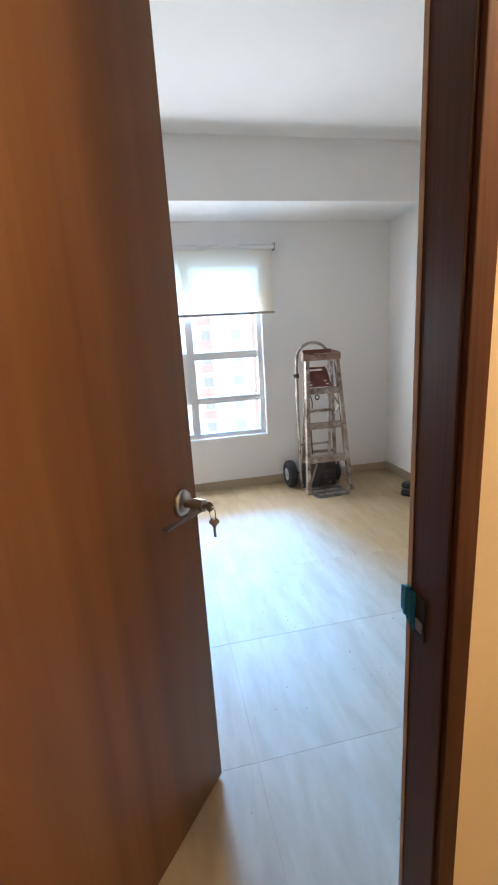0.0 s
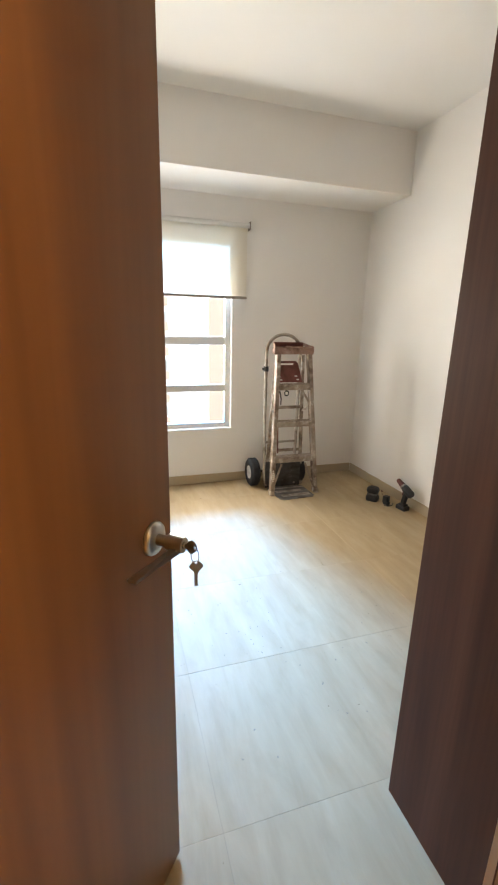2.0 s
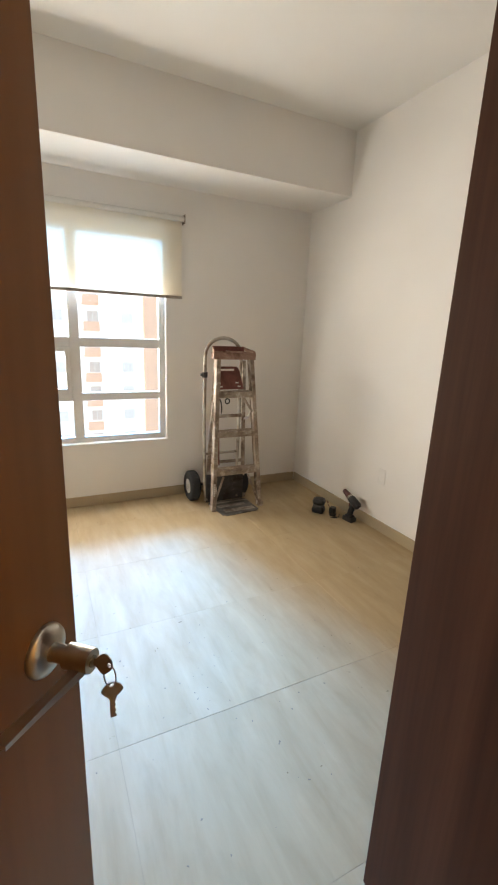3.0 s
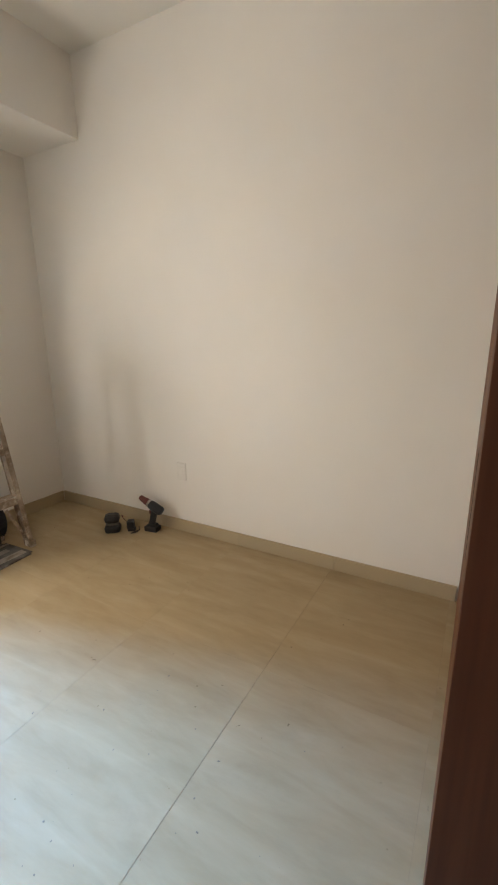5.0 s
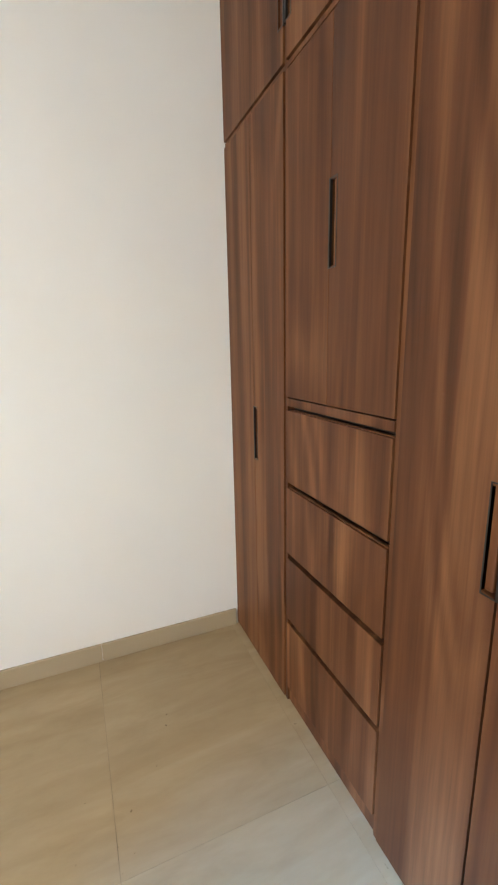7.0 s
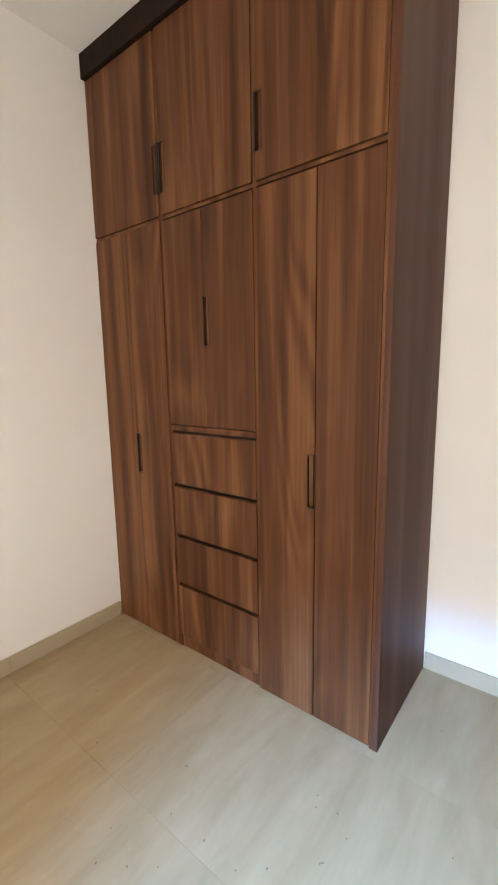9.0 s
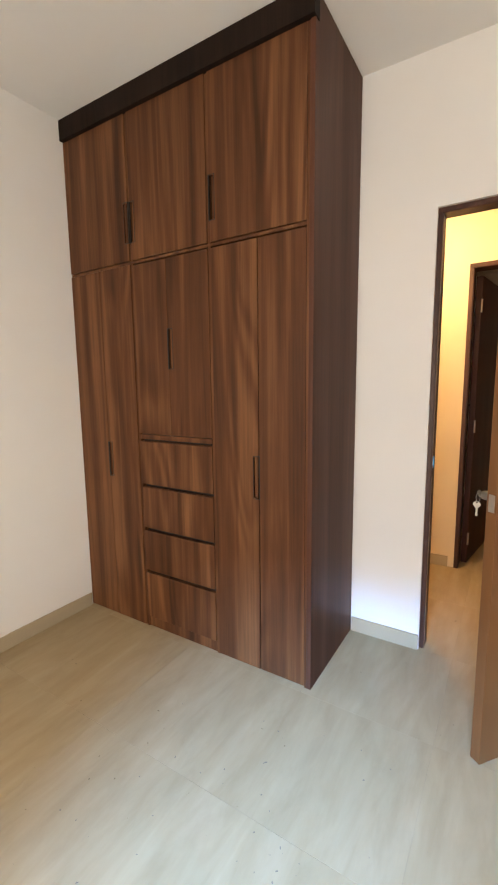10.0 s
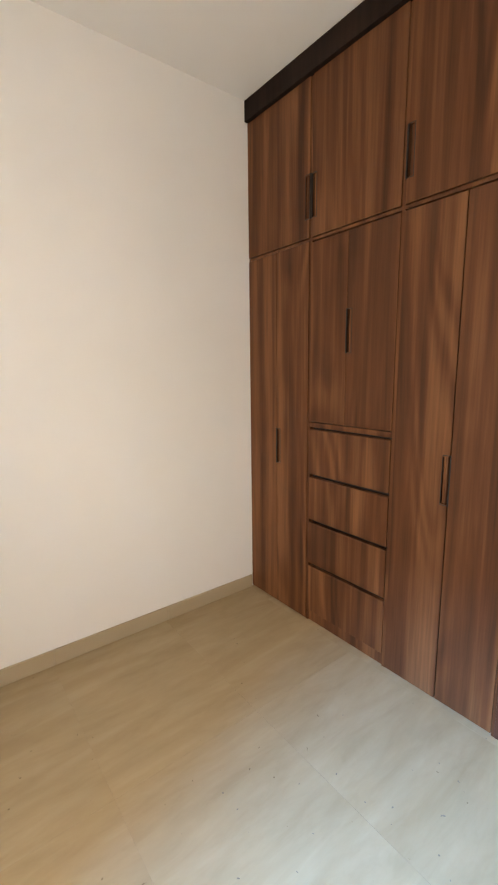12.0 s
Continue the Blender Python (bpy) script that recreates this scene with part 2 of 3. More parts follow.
# ---- mesh helpers ----
def box(bm, x0, x1, y0, y1, z0, z1, bevel=0.0, turn=None):
    """Adds a box, with rounded edges if bevel is given."""
    vs = bmesh.ops.create_cube(bm, size=1)["verts"]
    bmesh.ops.scale(bm, vec=(abs(x1 - x0), abs(y1 - y0), abs(z1 - z0)), verts=vs)
    bmesh.ops.translate(bm, vec=((x0 + x1) / 2, (y0 + y1) / 2, (z0 + z1) / 2), verts=vs)
    if turn is not None:
        bmesh.ops.transform(bm, matrix=turn, verts=vs)
    if bevel:
        es = list({e for v in vs for e in v.link_edges})
        bmesh.ops.bevel(bm, geom=es, offset=bevel, segments=2, affect="EDGES", profile=0.5)
    return bm


def boxes(*rows, bevel=0.0):
    bm = bmesh.new()
    for r in rows:
        box(bm, *r, bevel=bevel)
    return bm


def tube(bm, a, b, r0, r1=None, sides=16):
    """Adds a round bar from a to b."""
    a, b = Vector(a), Vector(b)
    m = Matrix.Translation((a + b) / 2) @ (b - a).to_track_quat("Z", "Y").to_matrix().to_4x4()
    bmesh.ops.create_cone(bm, cap_ends=True, segments=sides, radius1=r0, radius2=r0 if r1 is None else r1, depth=(b - a).length, matrix=m)
    return bm


def bar(bm, a, b, wide, deep, side=(1, 0, 0), bevel=0.0):
    """Adds a flat bar from a to b; wide lies along side."""
    a, b = Vector(a), Vector(b)
    z = (b - a).normalized()
    x = (Vector(side) - z * z.dot(Vector(side))).normalized()
    m = Matrix((x, z.cross(x), z)).transposed().to_4x4()
    m.translation = (a + b) / 2
    h = (b - a).length / 2
    return box(bm, -wide / 2, wide / 2, -deep / 2, deep / 2, -h, h, bevel, m)


def lathe(bm, profile, matrix, sides=32):
    """Turns a profile of (radius, height) round the z axis of matrix."""
    rings = [[bm.verts.new(matrix @ Vector((r * math.cos(a), r * math.sin(a), z))) for a in (2 * math.pi * i / sides for i in range(sides))] for r, z in profile]
    for p, q in zip(rings, rings[1:]):
        for i in range(sides):
            bm.faces.new((p[i], p[(i + 1) % sides], q[(i + 1) % sides], q[i]))
    bm.faces.new(rings[0][::-1])
    bm.faces.new(rings[-1])
    return bm


def path_tube(bm, points, radius, sides=10):
    """A bent round tube through points."""
    pts = [Vector(p) for p in points]
    rings = []
    for i, p in enumerate(pts):
        d = (pts[min(i + 1, len(pts) - 1)] - pts[max(i - 1, 0)]).normalized()
        q = d.to_track_quat("Z", "Y")
        rings.append([bm.verts.new(p + q @ Vector((radius * math.cos(a), radius * math.sin(a), 0))) for a in (2 * math.pi * k / sides for k in range(sides))])
    for p, q in zip(rings, rings[1:]):
        best = min(range(sides), key=lambda s: (p[0].co - q[s].co).length)
        for i in range(sides):
            bm.faces.new((p[i], p[(i + 1) % sides], q[(i + 1 + best) % sides], q[(i + best) % sides]))
    bm.faces.new(rings[0][::-1])
    bm.faces.new(rings[-1])
    return bm


def part(name, bm, mat, parent=None, label="", smooth=False):
    """Links a bmesh as one mesh object, under a thing or part if given."""
    bmesh.ops.recalc_face_normals(bm, faces=bm.faces)
    me = bpy.data.meshes.new(name)
    bm.to_mesh(me)
    bm.free()
    me.materials.append(mat)
    if smooth:
        me.shade_smooth()
        me.set_sharp_from_angle(angle=radians(35))
    ob = new(name, me)
    ob.parent = parent
    if label:
        tagged(ob, label)
    return ob


def thing(name, label, category, matrix=None, group="", kind=""):
    ob = new(name)
    ob.empty_display_size = 0.05
    if matrix is not None:
        ob.matrix_world = matrix
    return tagged(ob, label, category, group, kind)


def structure(name, bm, mat, label, category=""):
    return tagged(part(name, bm, mat), label, category or name.split("_")[0], kind="structure")


# ---- the rooms ----
X0, X1, YD, YW, ZC = -0.5, 2.5, 0.0, 3.367, 2.81
WX0, WX1, WZ0, WZ1 = -0.105, 1.236, 0.502, 2.12
DX0, DX1, DZ = -0.208, 0.642, 2.155          # rough opening of the bedroom door
H0 = -1.17                                   # far wall of the hall
E0, E1 = -0.225, 0.597                       # opening of the door across the hall

structure("wall_window", boxes((X0, WX0, YW, YW + 0.15, 0, ZC), (WX1, X1 + 0.12, YW, YW + 0.15, 0, ZC), (WX0, WX1, YW, YW + 0.15, 0, WZ0), (WX0, WX1, YW, YW + 0.15, WZ1, ZC)), WALL, "white painted bedroom wall around the window", "wall")
structure("wall_right", boxes((X1, X1 + 0.12, -0.12, YW, 0, ZC)), WALL, "long plain white painted bedroom wall", "wall")
structure("wall_left", boxes((X0 - 0.12, X0, -0.12, YW + 0.15, 0, ZC)), WALL, "plain white painted wall behind the door", "wall")
structure("wall_door", boxes((X0, DX0, -0.06, 0, 0, ZC), (DX1, X1, -0.06, 0, 0, ZC), (DX0, DX1, -0.06, 0, DZ, ZC)), WALL, "white painted wall with the bedroom doorway", "wall")
structure("wall_hall_near", boxes((-1.6, DX0, -0.105, -0.06, 0, 2.5), (DX1, 1.9, -0.105, -0.06, 0, 2.5), (DX0, DX1, -0.105, -0.06, DZ, 2.5)), HALL, "cream painted hall side of the doorway wall", "wall")
structure("wall_hall_far", boxes((-1.6, E0, H0 - 0.12, H0, 0, 2.5), (E1, 1.9, H0 - 0.12, H0, 0, 2.5), (E0, E1, H0 - 0.12, H0, DZ, 2.5)), HALL, "cream painted hall wall lit warm yellow", "wall")
structure("wall_hall_left", boxes((-1.72, -1.6, H0 - 0.12, -0.06, 0, 2.5)), HALL, "cream painted end wall of the hall", "wall")
structure("wall_hall_right", boxes((1.9, 2.02, H0 - 0.12, -0.105, 0, 2.5)), HALL, "cream painted end wall of the hall", "wall")
structure("wall_closet_back", boxes((-1.6, 1.9, -3.22, -3.1, 0, 2.5)), WALL, "dim white back wall of the dark room", "wall")
structure("wall_closet_left", boxes((-1.72, -1.6, -3.22, H0 - 0.12, 0, 2.5)), WALL, "dim white side wall of the dark room", "wall")
structure("wall_closet_right", boxes((1.9, 2.02, -3.22, H0 - 0.12, 0, 2.5)), WALL, "dim white side wall of the dark room", "wall")
structure("ceiling_bedroom", boxes((X0 - 0.12, X1 + 0.12, -0.06, YW + 0.15, ZC, ZC + 0.12)), CEIL, "smooth white bedroom ceiling", "ceiling")
structure("ceiling_hall", boxes((-1.72, 2.02, -3.22, -0.06, 2.5, 2.62)), CEIL, "smooth white hall ceiling", "ceiling")
structure("beam", boxes((X0, X1, 2.842, YW, 2.384, ZC + 0.05), bevel=0.004), WALL, "white plastered ceiling beam above the window", "beam")


def skirting(name, runs, label):
    top = thing(name, label, "skirting", kind="structure")
    for x0, x1, y0, y1 in runs:
        part("skirting_tile", boxes((x0, x1, y0, y1, 0.0, 0.08), bevel=0.002), BASE, top)


def split(a, b, step=0.6, gap=0.0008):
    n, at, out = 0, a, []
    while at < b - 0.01:
        out.append((at, min(at + step, b) - gap))
        at += step
    return out


skirting("baseboard", [(X1 - 0.011, X1, a, b) for a, b in split(0.57, YW - 0.011)] + [(a, b, YW - 0.011, YW) for a, b in split(X0, X1 - 0.011)]
         + [(0.645, 0.996, 0.0, 0.011)] + [(X0, X0 + 0.011, a, b) for a, b in split(0.02, YW - 0.02)], "beige porcelain skirting along the bedroom walls")
skirting("baseboard", [(a, b, H0, H0 + 0.011) for a, b in split(E1 + 0.05, 1.9)] + [(a, b, H0, H0 + 0.011) for a, b in split(-1.6, E0 - 0.05)], "beige porcelain skirting along the hall wall")
skirting("baseboard", [(a, b, -3.1, -3.089) for a, b in split(-1.6, 1.9)], "beige porcelain skirting in the dark room")


# ---- doors ----
def door_frame(name, x0, x1, y0, y1, top, label):
    """Jamb boards and head through the wall from y0 to y1, with slim casings on the hall face."""
    f = thing(name, label, "door frame", kind="structure")
    for a, b in ((x0, x0 + 0.022), (x1 - 0.022, x1)):
        part("jamb", boxes((a, b, y0 - 0.004, y1 + 0.004, 0, top - 0.022), bevel=0.0015), FRAMEWOOD, f)
    part("head", boxes((x0, x1, y0 - 0.004, y1 + 0.004, top - 0.022, top), bevel=0.0015), FRAMEWOOD, f)
    for ya, yb, w in ((y0 - 0.014, y0 - 0.0045, 0.01), (y1 + 0.0045, y1 + 0.010, 0.004)):
        if name.endswith("hall"):
            w = 0.008
        for a, b in ((x0 - w, x0 + 0.018), (x1 - 0.018, x1 + w)):
            part("casing", boxes((a, b, ya, yb, 0, top - 0.018), bevel=0.002), FRAMEWOOD, f)
        part("casing", boxes((x0 - w, x1 + w, ya, yb, top - 0.0175, top + w), bevel=0.002), FRAMEWOOD, f)
    return f


frame1 = door_frame("door_frame_bedroom", DX0, DX1, -0.105, -0.03, DZ, "dark brown wooden door frame of the bedroom")
JX = DX1 - 0.022
part("bare_edge", boxes((JX - 0.0012, JX - 0.0003, -0.0355, -0.0262, 0, DZ - 0.03)), RAWEDGE, frame1, "bare lighter edge of the jamb")
# strike plate half covered by a peeling strip of blue tape
strike = part("strike_plate", boxes((JX - 0.0022, JX - 0.0002, -0.071, -0.036, 0.945, 1.010), bevel=0.0008), BLACK, frame1, "dark strike plate in the jamb")
part("latch_lip", boxes((JX - 0.0045, JX - 0.0022, -0.068, -0.052, 0.957, 0.974), bevel=0.001), BRASS, strike, "brass latch lip")
tape = bmesh.new()
for i in range(5):
    box(tape, JX - 0.0045 - 0.0012 * (i % 2) - 0.001 * i, JX - 0.0024, -0.050 + i * 0.0056, -0.0442 + i * 0.0056, 0.951 + 0.005 * i, 1.014 - 0.002 * ((i + 1) % 3), 0.0006)
part("tape", tape, BLUETAPE, strike, "crumpled strip of blue protective tape")


def lever_handle(parent, x, y, z, face, toward, keys):
    """A rose, a neck and a bowed lever on a door's face; face and toward are -1 or 1 along y and x."""
    m = Matrix.Translation((x, y, z)) @ Matrix.Rotation(radians(90) * -face, 4, "X")
    h = part("door_handle", lathe(bmesh.new(), [(0.0345, 0), (0.0345, 0.004), (0.0325, 0.008), (0.027, 0.0115), (0.018, 0.0135), (0.0125, 0.014), (0.0115, 0.020), (0.0115, 0.048)], m), NICKEL, parent, "satin nickel lever handle", True)
    hub = bmesh.new()
    tube(hub, (x, y + face * 0.036, z), (x, y + face * 0.070, z), 0.0165, 0.0155, 24)
    part("hub", hub, NICKEL, h, "", True)
    lev = bmesh.new()
    rows = []
    for i in range(13):
        u = i / 12
        cx, cz = x + toward * (0.004 + 0.102 * u), z - 0.010 - 0.018 * u ** 1.2
        cy = y + face * (0.056 - 0.030 * u ** 1.25)
        w, t = 0.0075 + 0.0015 * u - 0.002 * math.sin(u * math.pi), 0.0030 + 0.0035 * (1 - u)
        rows.append([lev.verts.new((cx, cy + sy * w, cz + sz * t)) for sy, sz in ((-1, -1), (1, -1), (1, 1), (-1, 1))])
    for p, q in zip(rows, rows[1:]):
        for k in range(4):
            lev.faces.new((p[k], p[(k + 1) % 4], q[(k + 1) % 4], q[k]))
    lev.faces.new(rows[0][::-1])
    lev.faces.new(rows[-1])
    bmesh.ops.bevel(lev, geom=[e for e in lev.edges if len(e.link_faces) == 2 and e.calc_face_angle() > 1.0], offset=0.0012, segments=2, affect="EDGES")
    part("lever", lev, NICKEL, h, "", True)
    if keys:
        yk = y + face * 0.070
        cyl = bmesh.new()
        tube(cyl, (x, yk, z), (x, yk + face * 0.002, z), 0.0075, None, 20)
        part("lock_cylinder", cyl, BRASS, h)
    return h


LEAF = pose(DX0 + 0.03, -0.015, 0.0, 0, 0, 51)
leaf = thing("door_1", "half-open brown wood-veneer bedroom door with a nickel lever", "door", LEAF, kind="structure")
part("leaf", boxes((0.0, 0.80, -0.04, 0.0, 0.008, 2.105), bevel=0.0015), DOORWOOD, leaf, "reddish brown veneered door leaf")
lever_handle(leaf, 0.735, -0.04, 0.972, -1, -1, True)
lever_handle(leaf, 0.735, 0.0, 0.972, 1, -1, False)
part("latch_plate", boxes((0.8002, 0.8018, -0.032, -0.008, 0.94, 1.0), bevel=0.0005), NICKEL, leaf)
for z in (0.22, 1.05, 1.9):
    hg = bmesh.new()
    tube(hg, (-0.006, 0.006, z - 0.045), (-0.006, 0.006, z + 0.045), 0.006)
    part("hinge", hg, NICKEL, leaf, "", True)


def key(name, top, turn, parent=None):
    """A key with a rounded bow, a hole in it, and a cut blade, hanging or held along local z."""
    m = Matrix.Translation(top) @ turn
    k = bmesh.new()
    outline, inner = [], []
    for i in range(20):
        a = 2 * math.pi * i / 20
        outline.append(Vector((0.0125 * math.cos(a) * (1 + 0.08 * math.cos(4 * a)), 0, -0.012 + 0.0115 * math.sin(a))))
        inner.append(Vector((0.003 * math.cos(a), 0, -0.0045 + 0.003 * math.sin(a))))
    for y in (-0.0011, 0.0011):
        o = [k.verts.new(m @ (v + Vector((0, y, 0)))) for v in outline]
        n = [k.verts.new(m @ (v + Vector((0, y, 0)))) for v in inner]
        for i in range(20):
            k.faces.new((o[i], o[(i + 1) % 20], n[(i + 1) % 20], n[i]))
    k.verts.ensure_lookup_table()
    for base in (0, 20):
        for i in range(20):
            j = (i + 1) % 20
            k.faces.new((k.verts[base + i], k.verts[base + j], k.verts[40 + base + j], k.verts[40 + base + i]))
    for i, w in enumerate((0.0, 0.0013, 0.0004, 0.0018, 0.0006, 0.0014, 0.0002)):
        box(k, -0.0038, 0.0038 - w, -0.0009, 0.0009, -0.0545 + 0.0042 * i, -0.0502 + 0.0042 * i, 0, m)
    box(k, -0.005, 0.005, -0.001, 0.001, -0.026, -0.0225, 0, m)
    return part(name, k, BRASS, parent)


keys = thing("door_keys", "two nickel keys on a ring in the door lock", "keys", LEAF @ Matrix.Translation((0.735, -0.112, 0.972)))
key("key", (0, -0.0265, 0), Matrix.Rotation(radians(90), 4, "X") @ Matrix.Rotation(radians(80), 4, "Z"), keys)
ring = bmesh.new()
path_tube(ring, [(0.0, -0.0215 + 0.0085 * math.cos(a), -0.0165 + 0.017 * math.sin(a)) for a in (2 * math.pi * i / 24 for i in range(25))], 0.0009, 6)
part("ring", ring, NICKEL, keys, "", True)
key("key", (0.004, -0.0215, -0.0290), Matrix.Rotation(radians(-56), 4, "Z"), keys)

# the dark room's door across the hall, standing open
frame2 = door_frame("door_frame_hall", E0, E1, H0 - 0.12, H0, DZ, "brown wooden door frame across the hall")
door2 = thing("door_2", "dark brown door standing open across the hall", "door", pose(E1 - 0.026, H0 - 0.125, 0, 0, 0, -99.5), kind="structure")
part("leaf", boxes((0.0, 0.76, -0.04, 0.0, 0.008, 2.105), bevel=0.0015), DARKDOOR, door2, "dark brown veneered door leaf")
lever_handle(door2, 0.695, -0.04, 0.972, -1, -1, False)
for z in (0.2, 1.05, 1.9):
    hg = bmesh.new()
    tube(hg, (-0.004, -0.044, z - 0.045), (-0.004, -0.044, z + 0.045), 0.007)
    part("hinge", hg, NICKEL, door2, "bright steel hinge", True)
rail = bmesh.new()
tube(rail, (-1.6, -2.98, 1.12), (1.9, -2.98, 1.12), 0.012)
tagged(part("hanging_rail", rail, DARKSTEEL), "dark metal rail across the dim back wall", "rail")


# ---- window ----
win = thing("window_1", "white aluminium window with six panes and a bright view", "window", kind="structure")
FY0, FY1 = YW + 0.055, YW + 0.105
part("window_frame", boxes((WX0, WX0 + 0.045, FY0, FY1, WZ0, WZ1), (WX1 - 0.045, WX1, FY0, FY1, WZ0, WZ1), (WX0 + 0.045, WX1 - 0.045, FY0, FY1, WZ0, WZ0 + 0.045), (WX0 + 0.045, WX1 - 0.045, FY0, FY1, WZ1 - 0.045, WZ1), bevel=0.003), ALU, win)
part("mullion", boxes((0.532, 0.602, FY0 - 0.002, FY1 - 0.002, WZ0 + 0.045, WZ1 - 0.045), bevel=0.003), ALU, win)
for zz, hh in ((1.267, 0.034), (0.86, 0.03)):
    for a, b in ((WX0 + 0.045, 0.532), (0.602, WX1 - 0.045)):
        part("transom", boxes((a, b, FY0 + 0.002, FY1 - 0.004, zz - hh, zz + hh), bevel=0.003), ALU, win)
for a, b in ((WX0 + 0.045, 0.532), (0.602, WX1 - 0.045)):
    for z0, z1 in ((WZ0 + 0.045, 0.83), (0.89, 1.233), (1.301, WZ1 - 0.045)):
        pane = part("pane", boxes((a, b, FY0 + 0.022, FY0 + 0.027, z0, z1)), GLASS, win, "clear glass pane")
        pane.visible_shadow = False
sash = part("sash", boxes((WX0 + 0.045, WX0 + 0.08, FY0 - 0.012, FY0 + 0.018, 0.89, 1.233), (0.497, 0.532, FY0 - 0.012, FY0 + 0.018, 0.89, 1.233), (WX0 + 0.08, 0.497, FY0 - 0.012, FY0 + 0.018, 0.89, 0.925), (WX0 + 0.08, 0.497, FY0 - 0.012, FY0 + 0.018, 1.198, 1.233), bevel=0.003), ALU, win, "opening sash")
part("sash_handle", boxes((0.25, 0.38, FY0 - 0.034, FY0 - 0.022, 0.871, 0.885), (0.26, 0.285, FY0 - 0.024, FY0 + 0.0, 0.873, 0.903), bevel=0.003), BLACK, sash, "dark sash handle")
part("window_sill", boxes((WX0 - 0.0, WX1, YW - 0.006, FY0, WZ0 - 0.012, WZ0 + 0.004), bevel=0.003), WALL, win)

blind = thing("roller_blind", "half-lowered cream screen roller blind over the window", "blind")
BX0, BX1 = -0.22, 1.362
tb = bmesh.new()
tube(tb, (BX0, YW - 0.045, 2.172), (BX1, YW - 0.045, 2.172), 0.019, None, 24)
part("tube", tb, ALU, blind, "", True)
cl = bmesh.new()
box(cl, BX0 + 0.012, BX1 - 0.012, YW - 0.0285, YW - 0.0275, 1.63, 2.172)
part("cloth", cl, CLOTH, blind, "translucent cream screen cloth")
part("bottom_bar", boxes((BX0 + 0.008, BX1 - 0.008, YW - 0.035, YW - 0.022, 1.612, 1.633), bevel=0.004), STEEL, blind, "grey bottom bar")
for xx in (BX0 - 0.004, BX1 + 0.001):
    part("bracket", boxes((xx, xx + 0.004, YW - 0.07, YW, 2.14, 2.20), bevel=0.001), STEEL, blind)


# ---- wardrobe ----
FR, TH = 0.562, 0.018
wardrobe = thing("wardrobe", "tall walnut built-in wardrobe with nine doors and four drawers", "wardrobe", pose(0, 0, 0))
S0 = 1.0
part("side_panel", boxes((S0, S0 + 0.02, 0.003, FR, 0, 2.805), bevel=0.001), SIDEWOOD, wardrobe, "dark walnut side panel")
# near-black block: the shade inside the door and drawer gaps as colour
part("carcass", boxes((S0 + 0.021, X1 - 0.002, 0.004, FR - 0.032, 0.0, 2.804)), GAP, wardrobe, "near-black carcass giving the shade in the gaps between doors")
for x in (1.513, 2.012):
    part("divider", boxes((x - 0.008, x + 0.008, FR - 0.031, FR - 0.006, 0, 2.70)), WALNUT, wardrobe)
part("shelf_edge", boxes((S0 + 0.021, X1 - 0.002, FR - 0.0312, FR - 0.0055, 1.993, 2.006)), WALNUT, wardrobe)
part("front_stile", boxes((S0 + 0.0205, S0 + 0.031, FR - 0.0305, FR - 0.001, 0, 2.70)), WALNUT, wardrobe)
part("fascia", boxes((S0 - 0.004, X1 - 0.002, FR - 0.030, FR + 0.020, 2.704, 2.8075), bevel=0.001), FASCIA, wardrobe, "dark brown top fascia board")


def panel(x0, x1, z0, z1, name, cut=None):
    """A door or drawer front; cut = (edge x side, z0, z1) takes a finger pull out of one upright edge."""
    bm = bmesh.new()
    y0, y1 = FR - 0.020, FR
    if cut is None:
        box(bm, x0, x1, y0, y1, z0, z1, 0.0012)
    else:
        side, c0, c1 = cut
        d = 0.026
        if side > 0:
            loop = [(x0, z0), (x1, z0), (x1, c0), (x1 - d, c0 + 0.004), (x1 - d, c1 - 0.004), (x1, c1), (x1, z1), (x0, z1)]
        else:
            loop = [(x0, z0), (x1, z0), (x1, z1), (x0, z1), (x0, c1), (x0 + d, c1 - 0.004), (x0 + d, c0 + 0.004), (x0, c0)]
        f = bm.faces.new([bm.verts.new((x, y0, z)) for x, z in loop])
        ext = bmesh.ops.extrude_face_region(bm, geom=[f])
        bmesh.ops.translate(bm, vec=(0, y1 - y0, 0), verts=[v for v in ext["geom"] if isinstance(v, bmesh.types.BMVert)])
        bmesh.ops.recalc_face_normals(bm, faces=bm.faces)
        bmesh.ops.triangulate(bm, faces=[f for f in bm.faces if len(f.verts) > 4])
    ob = part(name, bm, WALNUT, wardrobe)
    if cut is not None:
        t = 0.003
        e0, e1 = (x1 - d, x1) if side > 0 else (x0, x0 + d)
        far0, far1 = (e0 - t, e0) if side > 0 else (e1, e1 + t)
        # black bars put the recess's shadow lines in as colour
        p = bmesh.new()
        box(p, far0, far1, y0 - 0.004, y1 + 0.0008, c0 - t, c1 + t)
        box(p, e0, e1, y0 - 0.004, y1 + 0.0008, c0 - t, c0)
        box(p, e0, e1, y0 - 0.004, y1 + 0.0008, c1, c1 + t)
        # one more along the seam, for the dark slot beside it
        s0, s1 = (x1 + 0.0005, x1 + 0.0065) if side > 0 else (x0 - 0.0065, x0 - 0.0005)
        box(p, s0, s1, y1 - 0.006, y1 + 0.0008, c0 - t, c1 + t)
        part("pull", p, PULLSHADE, ob, "black bars painting the shadow lines of the finger pull")
        l0, l1 = (e0 + 0.0005, e1 - 0.009) if side > 0 else (e0 + 0.009, e1 - 0.0005)
        part("pull_back", boxes((l0, l1, y0 - 0.006, y1 - 0.005, c0 + 0.004, c1 - 0.0005), bevel=0.003), WALNUT, ob, "walnut back of the finger pull")
    return ob


